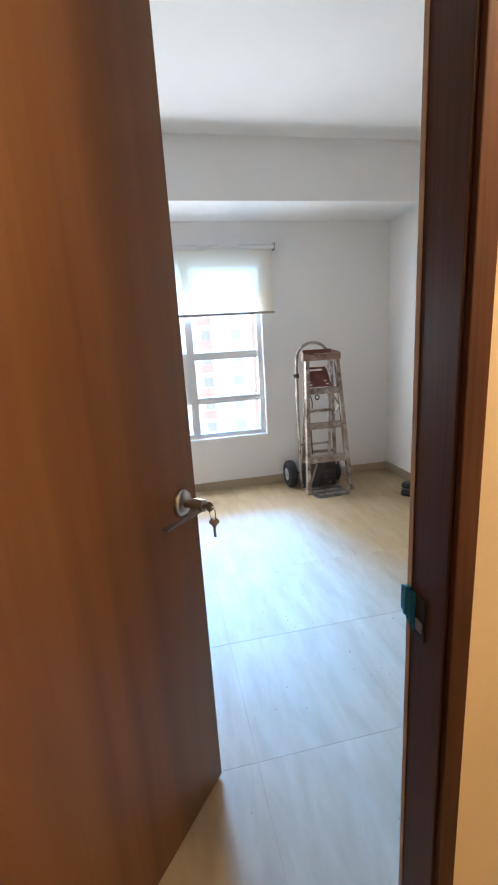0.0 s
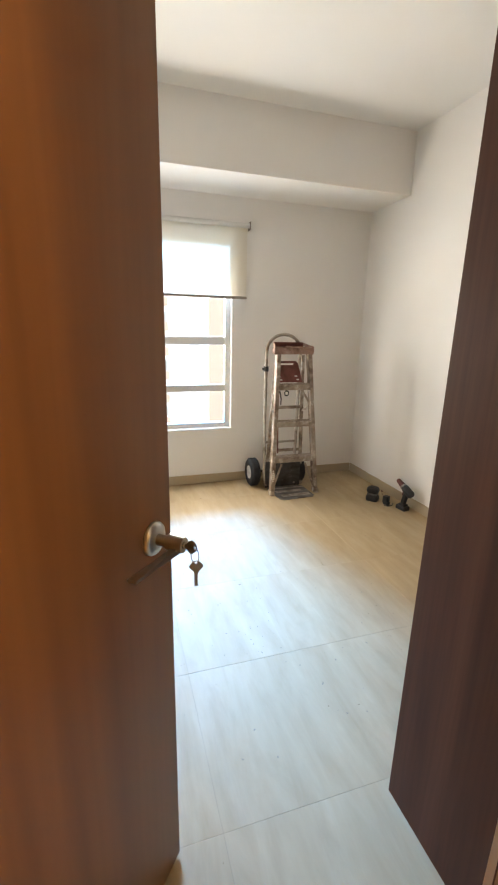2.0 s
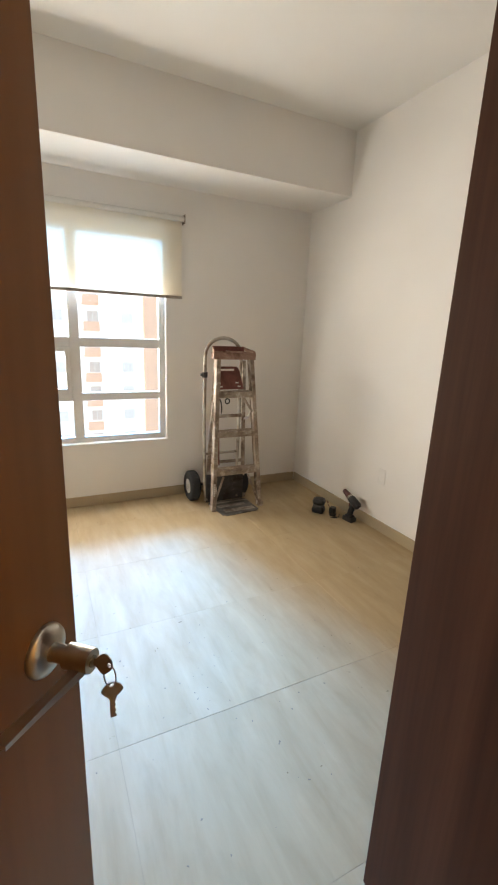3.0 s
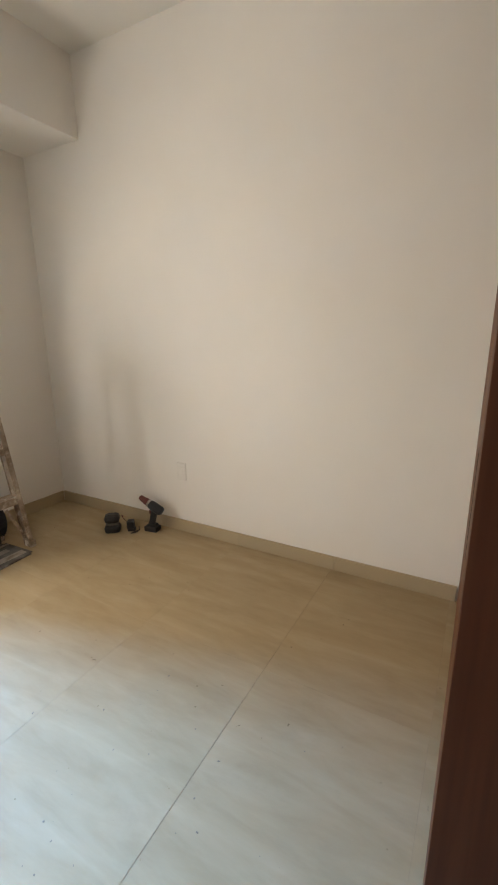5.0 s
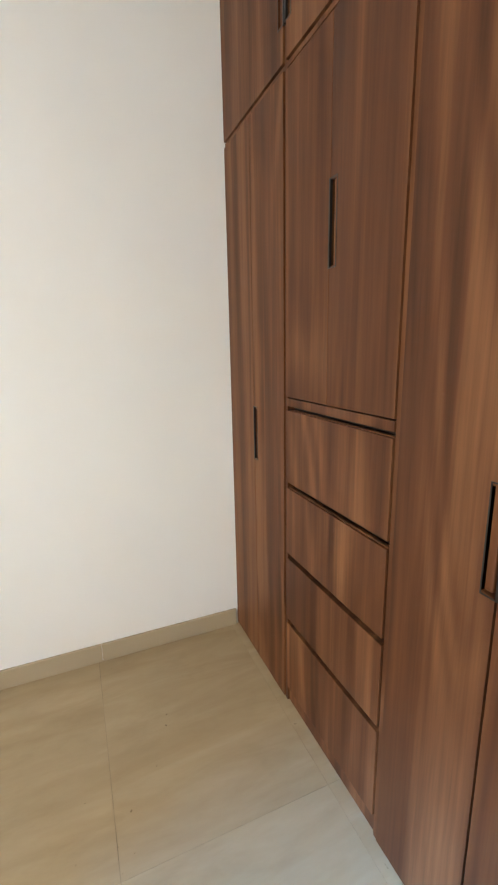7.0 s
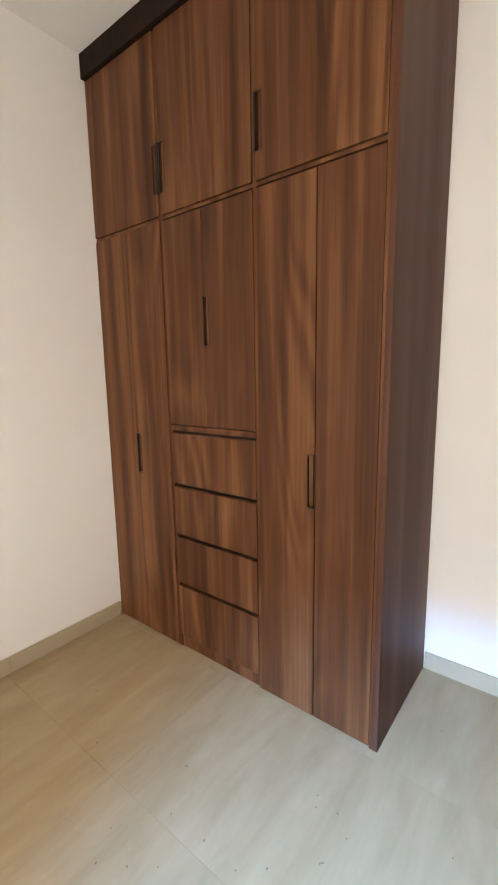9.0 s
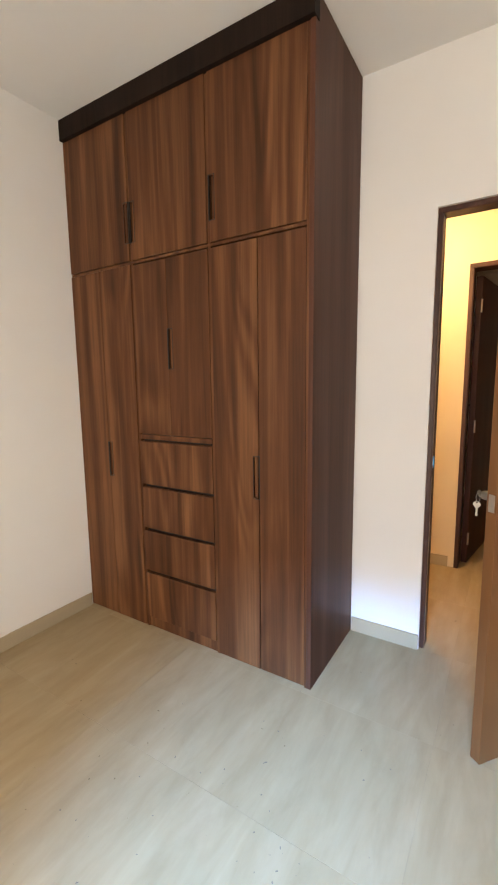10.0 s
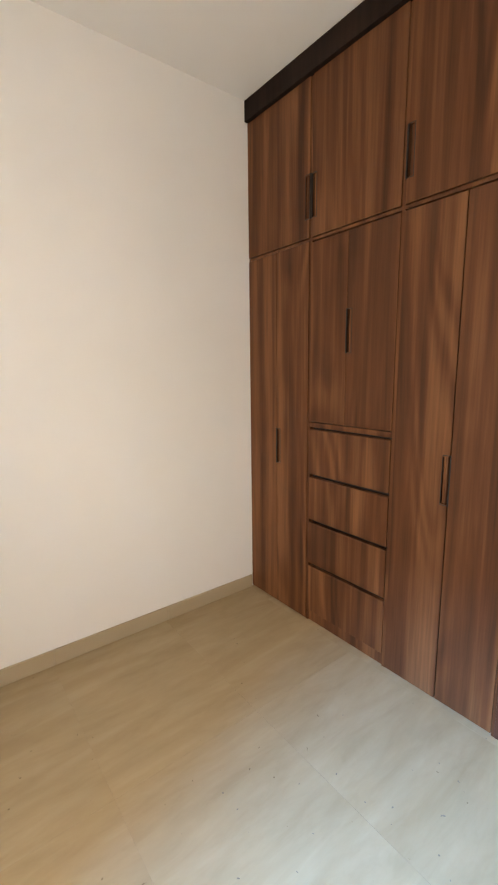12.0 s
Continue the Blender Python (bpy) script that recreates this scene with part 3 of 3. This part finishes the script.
g = 0.0022
panel(S0 + 0.033, 1.2585 - g, 0.008, 1.984, "door")
panel(1.2585 + g, 1.505 - g, 0.008, 1.984, "door", (-1, 0.853, 1.048))
panel(1.521, 1.7775 - g / 2, 1.118, 1.984, "door", (1, 1.456, 1.650))
panel(1.7775 + g / 2, 2.004, 1.118, 1.984, "door")
panel(2.020, 2.2585 - g / 2, 0.008, 1.990, "door", (1, 0.862, 1.056))
panel(2.2585 + g / 2, 2.4975, 0.008, 1.990, "door")
panel(S0 + 0.033, 1.503, 2.010, 2.701, "upper_door", (1, 2.103, 2.288))
panel(1.523, 2.003, 2.010, 2.701, "upper_door", (1, 2.097, 2.288))
panel(2.021, 2.4975, 2.010, 2.701, "upper_door", (-1, 2.097, 2.291))
part("rail", boxes((1.521, 2.004, FR - 0.029, FR - 0.001, 1.090, 1.114), bevel=0.001), WALNUT, wardrobe)
for z0, z1 in ((0.842, 1.076), (0.594, 0.822), (0.346, 0.576), (0.066, 0.328)):
    front = panel(1.523, 2.002, z0, z1, "drawer")
    if z1 > 0.8:
        part("grip_edge", boxes((1.525, 2.000, FR - 0.019, FR - 0.007, z1, z1 + 0.0035), bevel=0.001), WALNUT, front)
part("kick_board", boxes((1.523, 2.002, FR - 0.028, FR - 0.012, 0.002, 0.062)), WALNUT, wardrobe)


# ---- floor and outside ----
floor = structure("floor", boxes((-1.72, X1 + 0.12, -3.22, YW + 0.15, -0.12, -0.0009)), GROUT, "cream porcelain tile floor with thin tan joints", "floor")
me_tile = {}
for i in range(-1, 3):
    for j in range(-7, 6):
        x0, x1 = 0.48 + 1.2 * (i - 1), 0.48 + 1.2 * i
        y0, y1 = 0.593 + 0.593 * (j - 1), 0.593 + 0.593 * j
        x0, x1, y0, y1 = max(x0, -1.6), min(x1, X1), max(y0, -3.1), min(y1, YW)
        if x1 - x0 < 0.02 or y1 - y0 < 0.02:
            continue
        near, far = (0.0008 if k == 1 and i >= 1 else 0.0003 for k in (j - 1, j))
        size = (round(x1 - x0, 3), round(y1 - y0, 3), near, far)
        if size not in me_tile:
            o = part("tile", boxes((0.0004, size[0] - 0.0004, near, size[1] - far, -0.008, 0.0), bevel=0.0003), TILE, floor)
            me_tile[size] = o.data
        else:
            o = new("tile", me_tile[size])
            o.parent = floor
        o.location = (x0, y0, 0)
structure("ground", boxes((-700, 700, -700, 700, -14.2, -14)), ASPHALT, "asphalt and ground far below the window", "ground")


def tower(name, x0, x1, y0, y1, top, mat, cols, label, balcony=0):
    """A housing block: walls, a parapet and rows of recessed windows on the side that faces the room."""
    t = thing(name, label, "apartment building", pose(0, 0, 0))
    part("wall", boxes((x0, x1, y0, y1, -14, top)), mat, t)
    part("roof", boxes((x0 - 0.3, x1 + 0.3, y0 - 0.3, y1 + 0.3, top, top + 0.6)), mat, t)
    step = (x1 - x0) / cols
    levels = int((top + 13) / 2.8)
    for k in range(levels):
        z = -13 + 2.8 * k
        for c in range(cols):
            x = x0 + step * (c + 0.5)
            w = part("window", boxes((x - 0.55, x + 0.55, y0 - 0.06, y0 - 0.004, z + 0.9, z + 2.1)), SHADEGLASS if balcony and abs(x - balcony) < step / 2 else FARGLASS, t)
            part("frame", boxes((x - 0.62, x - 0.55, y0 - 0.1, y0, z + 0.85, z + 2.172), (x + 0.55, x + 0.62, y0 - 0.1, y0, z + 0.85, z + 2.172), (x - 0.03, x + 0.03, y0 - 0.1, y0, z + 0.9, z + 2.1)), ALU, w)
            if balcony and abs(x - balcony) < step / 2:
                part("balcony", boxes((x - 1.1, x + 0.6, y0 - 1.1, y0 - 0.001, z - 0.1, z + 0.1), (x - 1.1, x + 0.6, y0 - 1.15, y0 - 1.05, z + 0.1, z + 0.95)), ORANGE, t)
    return t


# these blocks look sunlit only through their faint emission
tower("apartment_building", -26, 11.45, 52, 66, 14.5, FACADE, 10, "pale faintly glowing apartment block with orange balconies seen through the window", 5.6)
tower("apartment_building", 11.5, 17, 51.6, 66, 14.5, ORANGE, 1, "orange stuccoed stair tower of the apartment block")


# ---- step ladder ----
def step_ladder():
    """A worn four-foot step ladder, nearly folded, with a red cap and a red pail shelf."""
    t = thing("step_ladder", "paint-spattered aluminium step ladder with a faded red top cap", "ladder", pose(1.668, 2.93, 0))
    fy, cy, ry = 0.0, 0.035, 0.205
    front = [((-0.185, fy, 0.0), (-0.160, cy, 1.19)), ((0.220, fy - 0.02, 0.0), (0.118, cy, 1.19))]
    rear = [((-0.165, ry, 0.0), (-0.135, cy + 0.085, 1.17)), ((0.165, ry - 0.01, 0.0), (0.098, cy + 0.085, 1.17))]
    for (a, b), s in zip(front, (-1, 1)):
        bm = bmesh.new()
        bar(bm, a, b, 0.024, 0.055, bevel=0.002)
        d = Vector((s * 0.012, 0, 0))
        bar(bm, Vector(a) - d + Vector((0, -0.026, 0)), Vector(b) - d + Vector((0, -0.026, 0)), 0.016, 0.003)
        bar(bm, Vector(a) - d + Vector((0, 0.026, 0)), Vector(b) - d + Vector((0, 0.026, 0)), 0.016, 0.003)
        rail_ob = part("front_rail", bm, LADDER, t)
        ft = bmesh.new()
        box(ft, a[0] - 0.018, a[0] + 0.018, a[1] - 0.034, a[1] + 0.034, 0.0, 0.04, 0.004)
        part("foot", ft, LADDER, rail_ob, "dirty ladder foot")
    for a, b in rear:
        bm = bmesh.new()
        bar(bm, a, b, 0.030, 0.016, bevel=0.003)
        rail_ob = part("rear_rail", bm, LADDER, t)
        ft = bmesh.new()
        box(ft, a[0] - 0.019, a[0] + 0.019, a[1] - 0.014, a[1] + 0.014, 0.0, 0.03, 0.004)
        part("foot", ft, LADDER, rail_ob, "dirty ladder foot")

    def at(pair, z):
        a, b = Vector(pair[0]), Vector(pair[1])
        return a + (b - a) * (z / b.z)

    for z in (0.335, 0.64, 0.945):
        p, q = at(front[0], z), at(front[1], z)
        bm = bmesh.new()
        box(bm, p.x + 0.008, q.x - 0.008, p.y - 0.034, p.y + 0.045, z - 0.004, z, 0.001)
        box(bm, p.x + 0.008, q.x - 0.008, p.y - 0.036, p.y - 0.032, z - 0.046, z, 0.001)
        box(bm, p.x + 0.008, q.x - 0.008, p.y + 0.042, p.y + 0.046, z - 0.03, z, 0.001)
        for k in range(5):
            box(bm, p.x + 0.012, q.x - 0.012, p.y - 0.024 + 0.014 * k, p.y - 0.020 + 0.014 * k, z, z + 0.002)
        part("step", bm, LADDER, t)
    for z in (0.34, 0.73):
        p, q = at(rear[0], z), at(rear[1], z)
        bm = bmesh.new()
        bar(bm, p, q, 0.026, 0.008, side=(0, 0, 1), bevel=0.001)
        part("rear_brace", bm, LADDER, t)
    for z0, z1, s in ((0.06, 0.27, 0), (0.06, 0.27, 1), (0.78, 0.90, 1)):
        p, q = at(front[s], z0), at(front[s], z1)
        sg = 1 if s == 0 else -1
        bm = bmesh.new()
        bar(bm, (p.x + sg * 0.016, p.y + 0.0, z0), (q.x + sg * 0.085, q.y + 0.0, z1), 0.018, 0.004, bevel=0.001)
        part("diagonal_brace", bm, LADDER, t)
    for s in (0, 1):
        p, q = at(front[s], 0.86), at(rear[s], 0.70)
        mid = (p + q) / 2 + Vector((0, 0, -0.055))
        bm = bmesh.new()
        bar(bm, p, mid, 0.004, 0.018)
        bar(bm, mid, q, 0.004, 0.018)
        part("spreader", bm, STEEL, t, "folded steel spreader bar")
    cap = bmesh.new()
    loop = [(-0.205, -0.020), (0.135, -0.020), (0.128, 0.045), (0.105, 0.145), (-0.155, 0.145), (-0.200, 0.045)]
    for z0, z1, k in ((1.185, 1.190, 1.0), (1.19, 1.236, 1.0)):
        f = cap.faces.new([cap.verts.new((x * k, cy - 0.03 + y, z0)) for x, y in loop])
        e = bmesh.ops.extrude_face_region(cap, geom=[f])
        bmesh.ops.translate(cap, vec=(0, 0, z1 - z0), verts=[v for v in e["geom"] if isinstance(v, bmesh.types.BMVert)])
    bmesh.ops.bevel(cap, geom=[e for e in cap.edges if e.is_manifold and e.calc_face_angle() > 0.6], offset=0.004, segments=2, affect="EDGES")
    top = part("top_cap", cap, CAPRED, t, "faded red plastic top cap")
    lip = bmesh.new()
    for x0, x1, y0, y1 in ((-0.202, 0.132, -0.018, -0.010), (-0.05, -0.043, -0.010, 0.134)):
        box(lip, x0, x1, cy - 0.03 + y0, cy - 0.03 + y1, 1.2355, 1.246, 0.001)
    bar(lip, (-0.197, cy - 0.034, 1.237), (-0.157, cy + 0.106, 1.258), 0.008, 0.024, bevel=0.001)
    bar(lip, (0.127, cy - 0.034, 1.237), (0.107, cy + 0.106, 1.258), 0.008, 0.024, bevel=0.001)
    part("tray_rib", lip, CAPRED, top)
    tray = bmesh.new()
    box(tray, -0.150, 0.098, cy - 0.034, cy + 0.098, 1.2355, 1.2385, 0.0005)
    box(tray, -0.156, 0.106, cy + 0.104, cy + 0.112, 1.2355, 1.275, 0.001)
    part("tray", tray, RED, top, "dark red recessed tool tray")
    shelf = bmesh.new()
    m = Matrix.Translation((-0.035, cy + 0.03, 0.955)) @ Matrix.Rotation(radians(-14), 4, "X")
    rows = ((-0.115, 0.115, -0.115, 0.088, 0.0, 0.142), (-0.115, -0.10, -0.115, -0.10, 0.142, 0.158), (0.045, 0.088, 0.045, 0.082, 0.142, 0.158), (-0.115, 0.082, -0.115, 0.066, 0.158, 0.175))
    for a0, a1, b0, b1, z0, z1 in rows:
        vs = [shelf.verts.new(m @ Vector((x, y, z))) for y in (0, 0.012) for x, z in ((a0, z0), (a1, z0), (b1, z1), (b0, z1))]
        for f in ((0, 1, 2, 3), (7, 6, 5, 4), (0, 4, 5, 1), (1, 5, 6, 2), (2, 6, 7, 3), (3, 7, 4, 0)):
            shelf.faces.new([vs[i] for i in f])
    sh = part("pail_shelf", shelf, RED, t, "dark red folding pail shelf")
    clips = bmesh.new()
    for x, z in ((-0.09, 0.045), (-0.075, 0.02), (0.06, 0.05), (0.075, 0.022)):
        box(clips, x - 0.012, x + 0.012, -0.004, 0.0, z - 0.005, z + 0.005, 0.001, m)
    part("clip", clips, WHITEPL, sh, "small white scuffed clips")
    rod = bmesh.new()
    bar(rod, (-0.105, 0.09, 0.34), (-0.125, 0.06, 0.60), 0.012, 0.005, bevel=0.001)
    part("loose_strap", rod, RED, t, "thin rusty loose strap")
    strap = bmesh.new()
    bar(strap, (-0.205, cy - 0.005, 0.70), (-0.182, cy + 0.01, 0.86), 0.005, 0.020, bevel=0.001)
    part("spreader", strap, LADDER, t, "folded spreader bar beside the rail")
    hook = bmesh.new()
    path_tube(hook, [(-0.06 + 0.018 * math.cos(a), cy + 0.02, 0.865 + 0.02 * math.sin(a)) for a in (math.pi * 2 * i / 16 for i in range(17))], 0.005, 8)
    path_tube(hook, [(-0.13, cy + 0.0, 0.885), (-0.125, cy - 0.01, 0.86), (-0.118, cy - 0.01, 0.82), (-0.12, cy - 0.008, 0.775)], 0.005, 8)
    part("cord", hook, CABLE, t, "dark hook and cord under the step", True)
    for k in range(6):
        d = bmesh.new()
        p = at(front[0], 0.13 + 0.018 * k)
        box(d, p.x - 0.006, p.x + 0.006, p.y - 0.0292, p.y - 0.0284, p.z - 0.005, p.z + 0.006)
        part("marking", d, WHITEPL, t, "faint pale lettering bar")
    return t


step_ladder()


# ---- hand truck ----
def hand_truck():
    """A two-wheeled hand truck with a looped handle and a steel toe plate."""
    t = thing("hand_truck", "silver hand truck with black wheels behind the ladder", "hand truck", pose(1.618, 3.14, 0))
    xl, xr, y = -0.142, 0.138, -0.035
    pts = [(xl + 0.005, y - 0.03, 0.03), (xl, y, 0.12), (xl - 0.01, y, 0.6), (xl - 0.012, y, 1.15)]
    cx, r = (xl + xr) / 2, (xr - xl) / 2
    for i in range(13):
        a = math.pi * (1 - i / 12)
        pts.append((cx + (r + 0.01) * math.cos(a), y, 1.20 + 0.135 * math.sin(a)))
    pts += [(xr + 0.01, y, 1.12), (xr + 0.008, y, 0.6), (xr, y, 0.12), (xr - 0.005, y - 0.03, 0.03)]
    part("frame", path_tube(bmesh.new(), pts, 0.0135, 12), STEEL, t, "looped silver tube frame", True)
    cross = tube(bmesh.new(), (xl - 0.008, y, 0.42), (xr + 0.008, y, 0.42), 0.010)
    part("cross_bar", cross, STEEL, t, "", True)
    g = bmesh.new()
    tube(g, (xl - 0.012, y, 1.035), (xl - 0.012, y, 1.075), 0.021)
    box(g, xl - 0.045, xl - 0.012, y - 0.012, y + 0.012, 1.045, 1.065, 0.003)
    part("clamp", g, BLACK, t, "black plastic clamp", True)
    bp = bmesh.new()
    box(bp, xl + 0.0, xr + 0.05, y - 0.036, y - 0.030, 0.012, 0.25, 0.002)
    part("back_plate", bp, DARKSTEEL, t, "dark steel back plate")
    tp = bmesh.new()
    loop = [(-0.095, -0.355), (0.222, -0.335), (0.21, -0.06), (-0.13, -0.06)]
    f = tp.faces.new([tp.verts.new((x, yy, 0.0005)) for x, yy in loop])
    e = bmesh.ops.extrude_face_region(tp, geom=[f])
    bmesh.ops.translate(tp, vec=(0, 0, 0.006), verts=[v for v in e["geom"] if isinstance(v, bmesh.types.BMVert)])
    bmesh.ops.bevel(tp, geom=[e for e in tp.edges if abs(e.verts[0].co.z - e.verts[1].co.z) > 0.003], offset=0.02, segments=4, affect="EDGES")
    toe = part("toe_plate", tp, TOE, t, "scuffed dark steel toe plate")
    for x0, x1, y0, y1 in ((-0.06, 0.20, -0.30, -0.245), (-0.08, 0.16, -0.20, -0.155), (-0.09, 0.21, -0.115, -0.09)):
        sc = bmesh.new()
        box(sc, x0, x1, y0, y1, 0.0066, 0.0074, 0.0003)
        part("scuff_plate", sc, STEEL, toe, "worn bright strip of the toe plate")
    ax = bmesh.new()
    tube(ax, (-0.24, 0.065, 0.125), (0.27, 0.065, 0.125), 0.009)
    part("axle", ax, DARKSTEEL, t)
    for x in (-0.215, 0.215):
        m = Matrix.Translation((x, 0.065, 0.125)) @ Matrix.Rotation(radians(90), 4, "Y")
        prof = [(0.062, -0.036), (0.085, -0.043), (0.108, -0.041), (0.121, -0.030), (0.125, -0.014), (0.125, 0.014), (0.121, 0.030), (0.108, 0.041), (0.085, 0.043), (0.062, 0.036)]
        w = part("wheel", lathe(bmesh.new(), prof, m, 40), RUBBER, t, "fat black pneumatic wheel", True)
        rim = lathe(bmesh.new(), [(0.060, -0.0375), (0.060, -0.032), (0.030, -0.030), (0.026, -0.046), (0.026, 0.046), (0.030, 0.030), (0.060, 0.032), (0.060, 0.0375)], m, 32)
        part("rim", rim, HUB, w, "pale grey rim", True)
        tr = bmesh.new()
        for i in range(28):
            a = 2 * math.pi * i / 28
            box(tr, -0.028, 0.028, -0.004, 0.004, 0.1235, 0.1268, 0, Matrix.Translation((x, 0.065, 0.125)) @ Matrix.Rotation(a, 4, "X"))
        bmesh.ops.delete(tr, geom=[v for v in tr.verts if v.co.z < 0.0], context="VERTS")
        part("tread", tr, RUBBER, w)
    return t


hand_truck()


# ---- tools on the floor ----
def cordless_drill():
    t = thing("cordless_drill", "black cordless drill with red collar standing on the floor", "drill", pose(2.405, 2.375, 0, 0, 0, 8) @ Matrix.Scale(0.93, 4))
    b = bmesh.new()
    box(b, -0.034, 0.034, -0.045, 0.055, 0.0, 0.038, 0.007)
    box(b, -0.026, 0.026, -0.030, 0.035, 0.036, 0.054, 0.005)
    part("battery", b, BLACK, t, "black battery base")
    gr = bmesh.new()
    bar(gr, (0, 0.008, 0.045), (0, -0.022, 0.165), 0.036, 0.044, bevel=0.012)
    part("grip", gr, BLACK, t, "black rubber grip")
    tilt = Matrix.Translation((0, -0.028, 0.178)) @ Matrix.Rotation(radians(-62), 4, "X")
    body = lathe(bmesh.new(), [(0.012, -0.062), (0.026, -0.058), (0.033, -0.045), (0.034, 0.0), (0.032, 0.035), (0.027, 0.048)], tilt, 24)
    part("motor_housing", body, BLACK, t, "", True)
    part("gear_ring", lathe(bmesh.new(), [(0.0275, 0.048), (0.0285, 0.052), (0.0285, 0.062), (0.026, 0.064)], tilt, 24), STEEL, t, "bright metal ring", True)
    part("collar", lathe(bmesh.new(), [(0.025, 0.064), (0.025, 0.088), (0.023, 0.092)], tilt, 24), TOOLRED, t, "dark red torque collar", True)
    part("chuck", lathe(bmesh.new(), [(0.021, 0.092), (0.021, 0.118), (0.016, 0.135), (0.008, 0.140)], tilt, 24), TOOLRED, t, "dark chuck", True)
    tg = bmesh.new()
    box(tg, -0.008, 0.008, 0.008, 0.022, 0.125, 0.155, 0.004)
    part("trigger", tg, TOOLRED, t)
    return t


cordless_drill()

charger = thing("battery_charger", "black battery charger with a battery pack docked on it", "charger", pose(2.268, 2.60, 0, 0, 0, 40))
bm = bmesh.new()
box(bm, -0.044, 0.044, -0.05, 0.05, 0.0, 0.056, 0.02)
part("base", bm, BLACK, charger, "black charger base")
bm = bmesh.new()
box(bm, -0.034, 0.034, -0.04, 0.04, 0.056, 0.07, 0.004)
part("dock", bm, CHARGER, charger)
bm = bmesh.new()
box(bm, -0.046, 0.046, -0.05, 0.05, 0.066, 0.126, 0.028)
part("battery_pack", bm, BLACK, charger, "rounded black battery pack")

adapter = thing("power_adapter", "small black plug adapter with a short coiled cable", "adapter", pose(2.335, 2.505, 0, 0, 0, 30))
bm = bmesh.new()
box(bm, -0.026, 0.026, -0.022, 0.022, 0.02, 0.072, 0.006)
box(bm, -0.020, 0.020, -0.030, 0.018, 0.0, 0.022, 0.005)
part("body", bm, BLACK, adapter)
part("cable", path_tube(bmesh.new(), [(0.0, 0.02, 0.06), (0.01, 0.045, 0.078), (0.03, 0.062, 0.084), (0.055, 0.07, 0.086), (0.062, 0.066, 0.075)], 0.0035, 8), TOOLRED, adapter, "short dark red cable", True)
part("cable", path_tube(bmesh.new(), [(-0.01, -0.03, 0.012), (-0.03, -0.05, 0.005), (-0.045, -0.035, 0.004), (-0.05, -0.01, 0.004), (0.0, -0.055, 0.004), (0.05, -0.04, 0.004)], 0.0035, 8), CABLE, adapter, "black cable on the floor", True)

outlet = thing("wall_outlet", "white plastic outlet plate on the white wall", "outlet", pose(X1, 2.19, 0.41))
part("plate", boxes((-0.006, 0.0, -0.036, 0.036, -0.058, 0.058), bevel=0.003), WHITEPL, outlet)
part("socket", boxes((-0.0075, -0.0058, -0.017, 0.017, -0.034, 0.034), bevel=0.001), WHITEPL, outlet)

# ---- crumbs of plaster and dust on the tiles ----
rng = random.Random(7)
dust = bmesh.new()
for i in range(95):
    x, y = rng.uniform(-0.1, 1.55), rng.uniform(0.75, 2.4)
    if rng.random() < 0.5:
        x, y = rng.gauss(0.85, 0.22), rng.gauss(1.3, 0.28)
    r = rng.uniform(0.0008, 0.0030)
    m = Matrix.Translation((x, y, r * 0.35)) @ Matrix.Rotation(rng.uniform(0, 3.1), 4, "Z") @ Matrix.Diagonal((r * rng.uniform(1, 2.4), r, r * 0.4, 1))
    bmesh.ops.create_icosphere(dust, subdivisions=1, radius=1, matrix=m)
tagged(part("dust", dust, DUST), "scattered crumbs of plaster dust on the tile floor", "dust", kind="stuff")
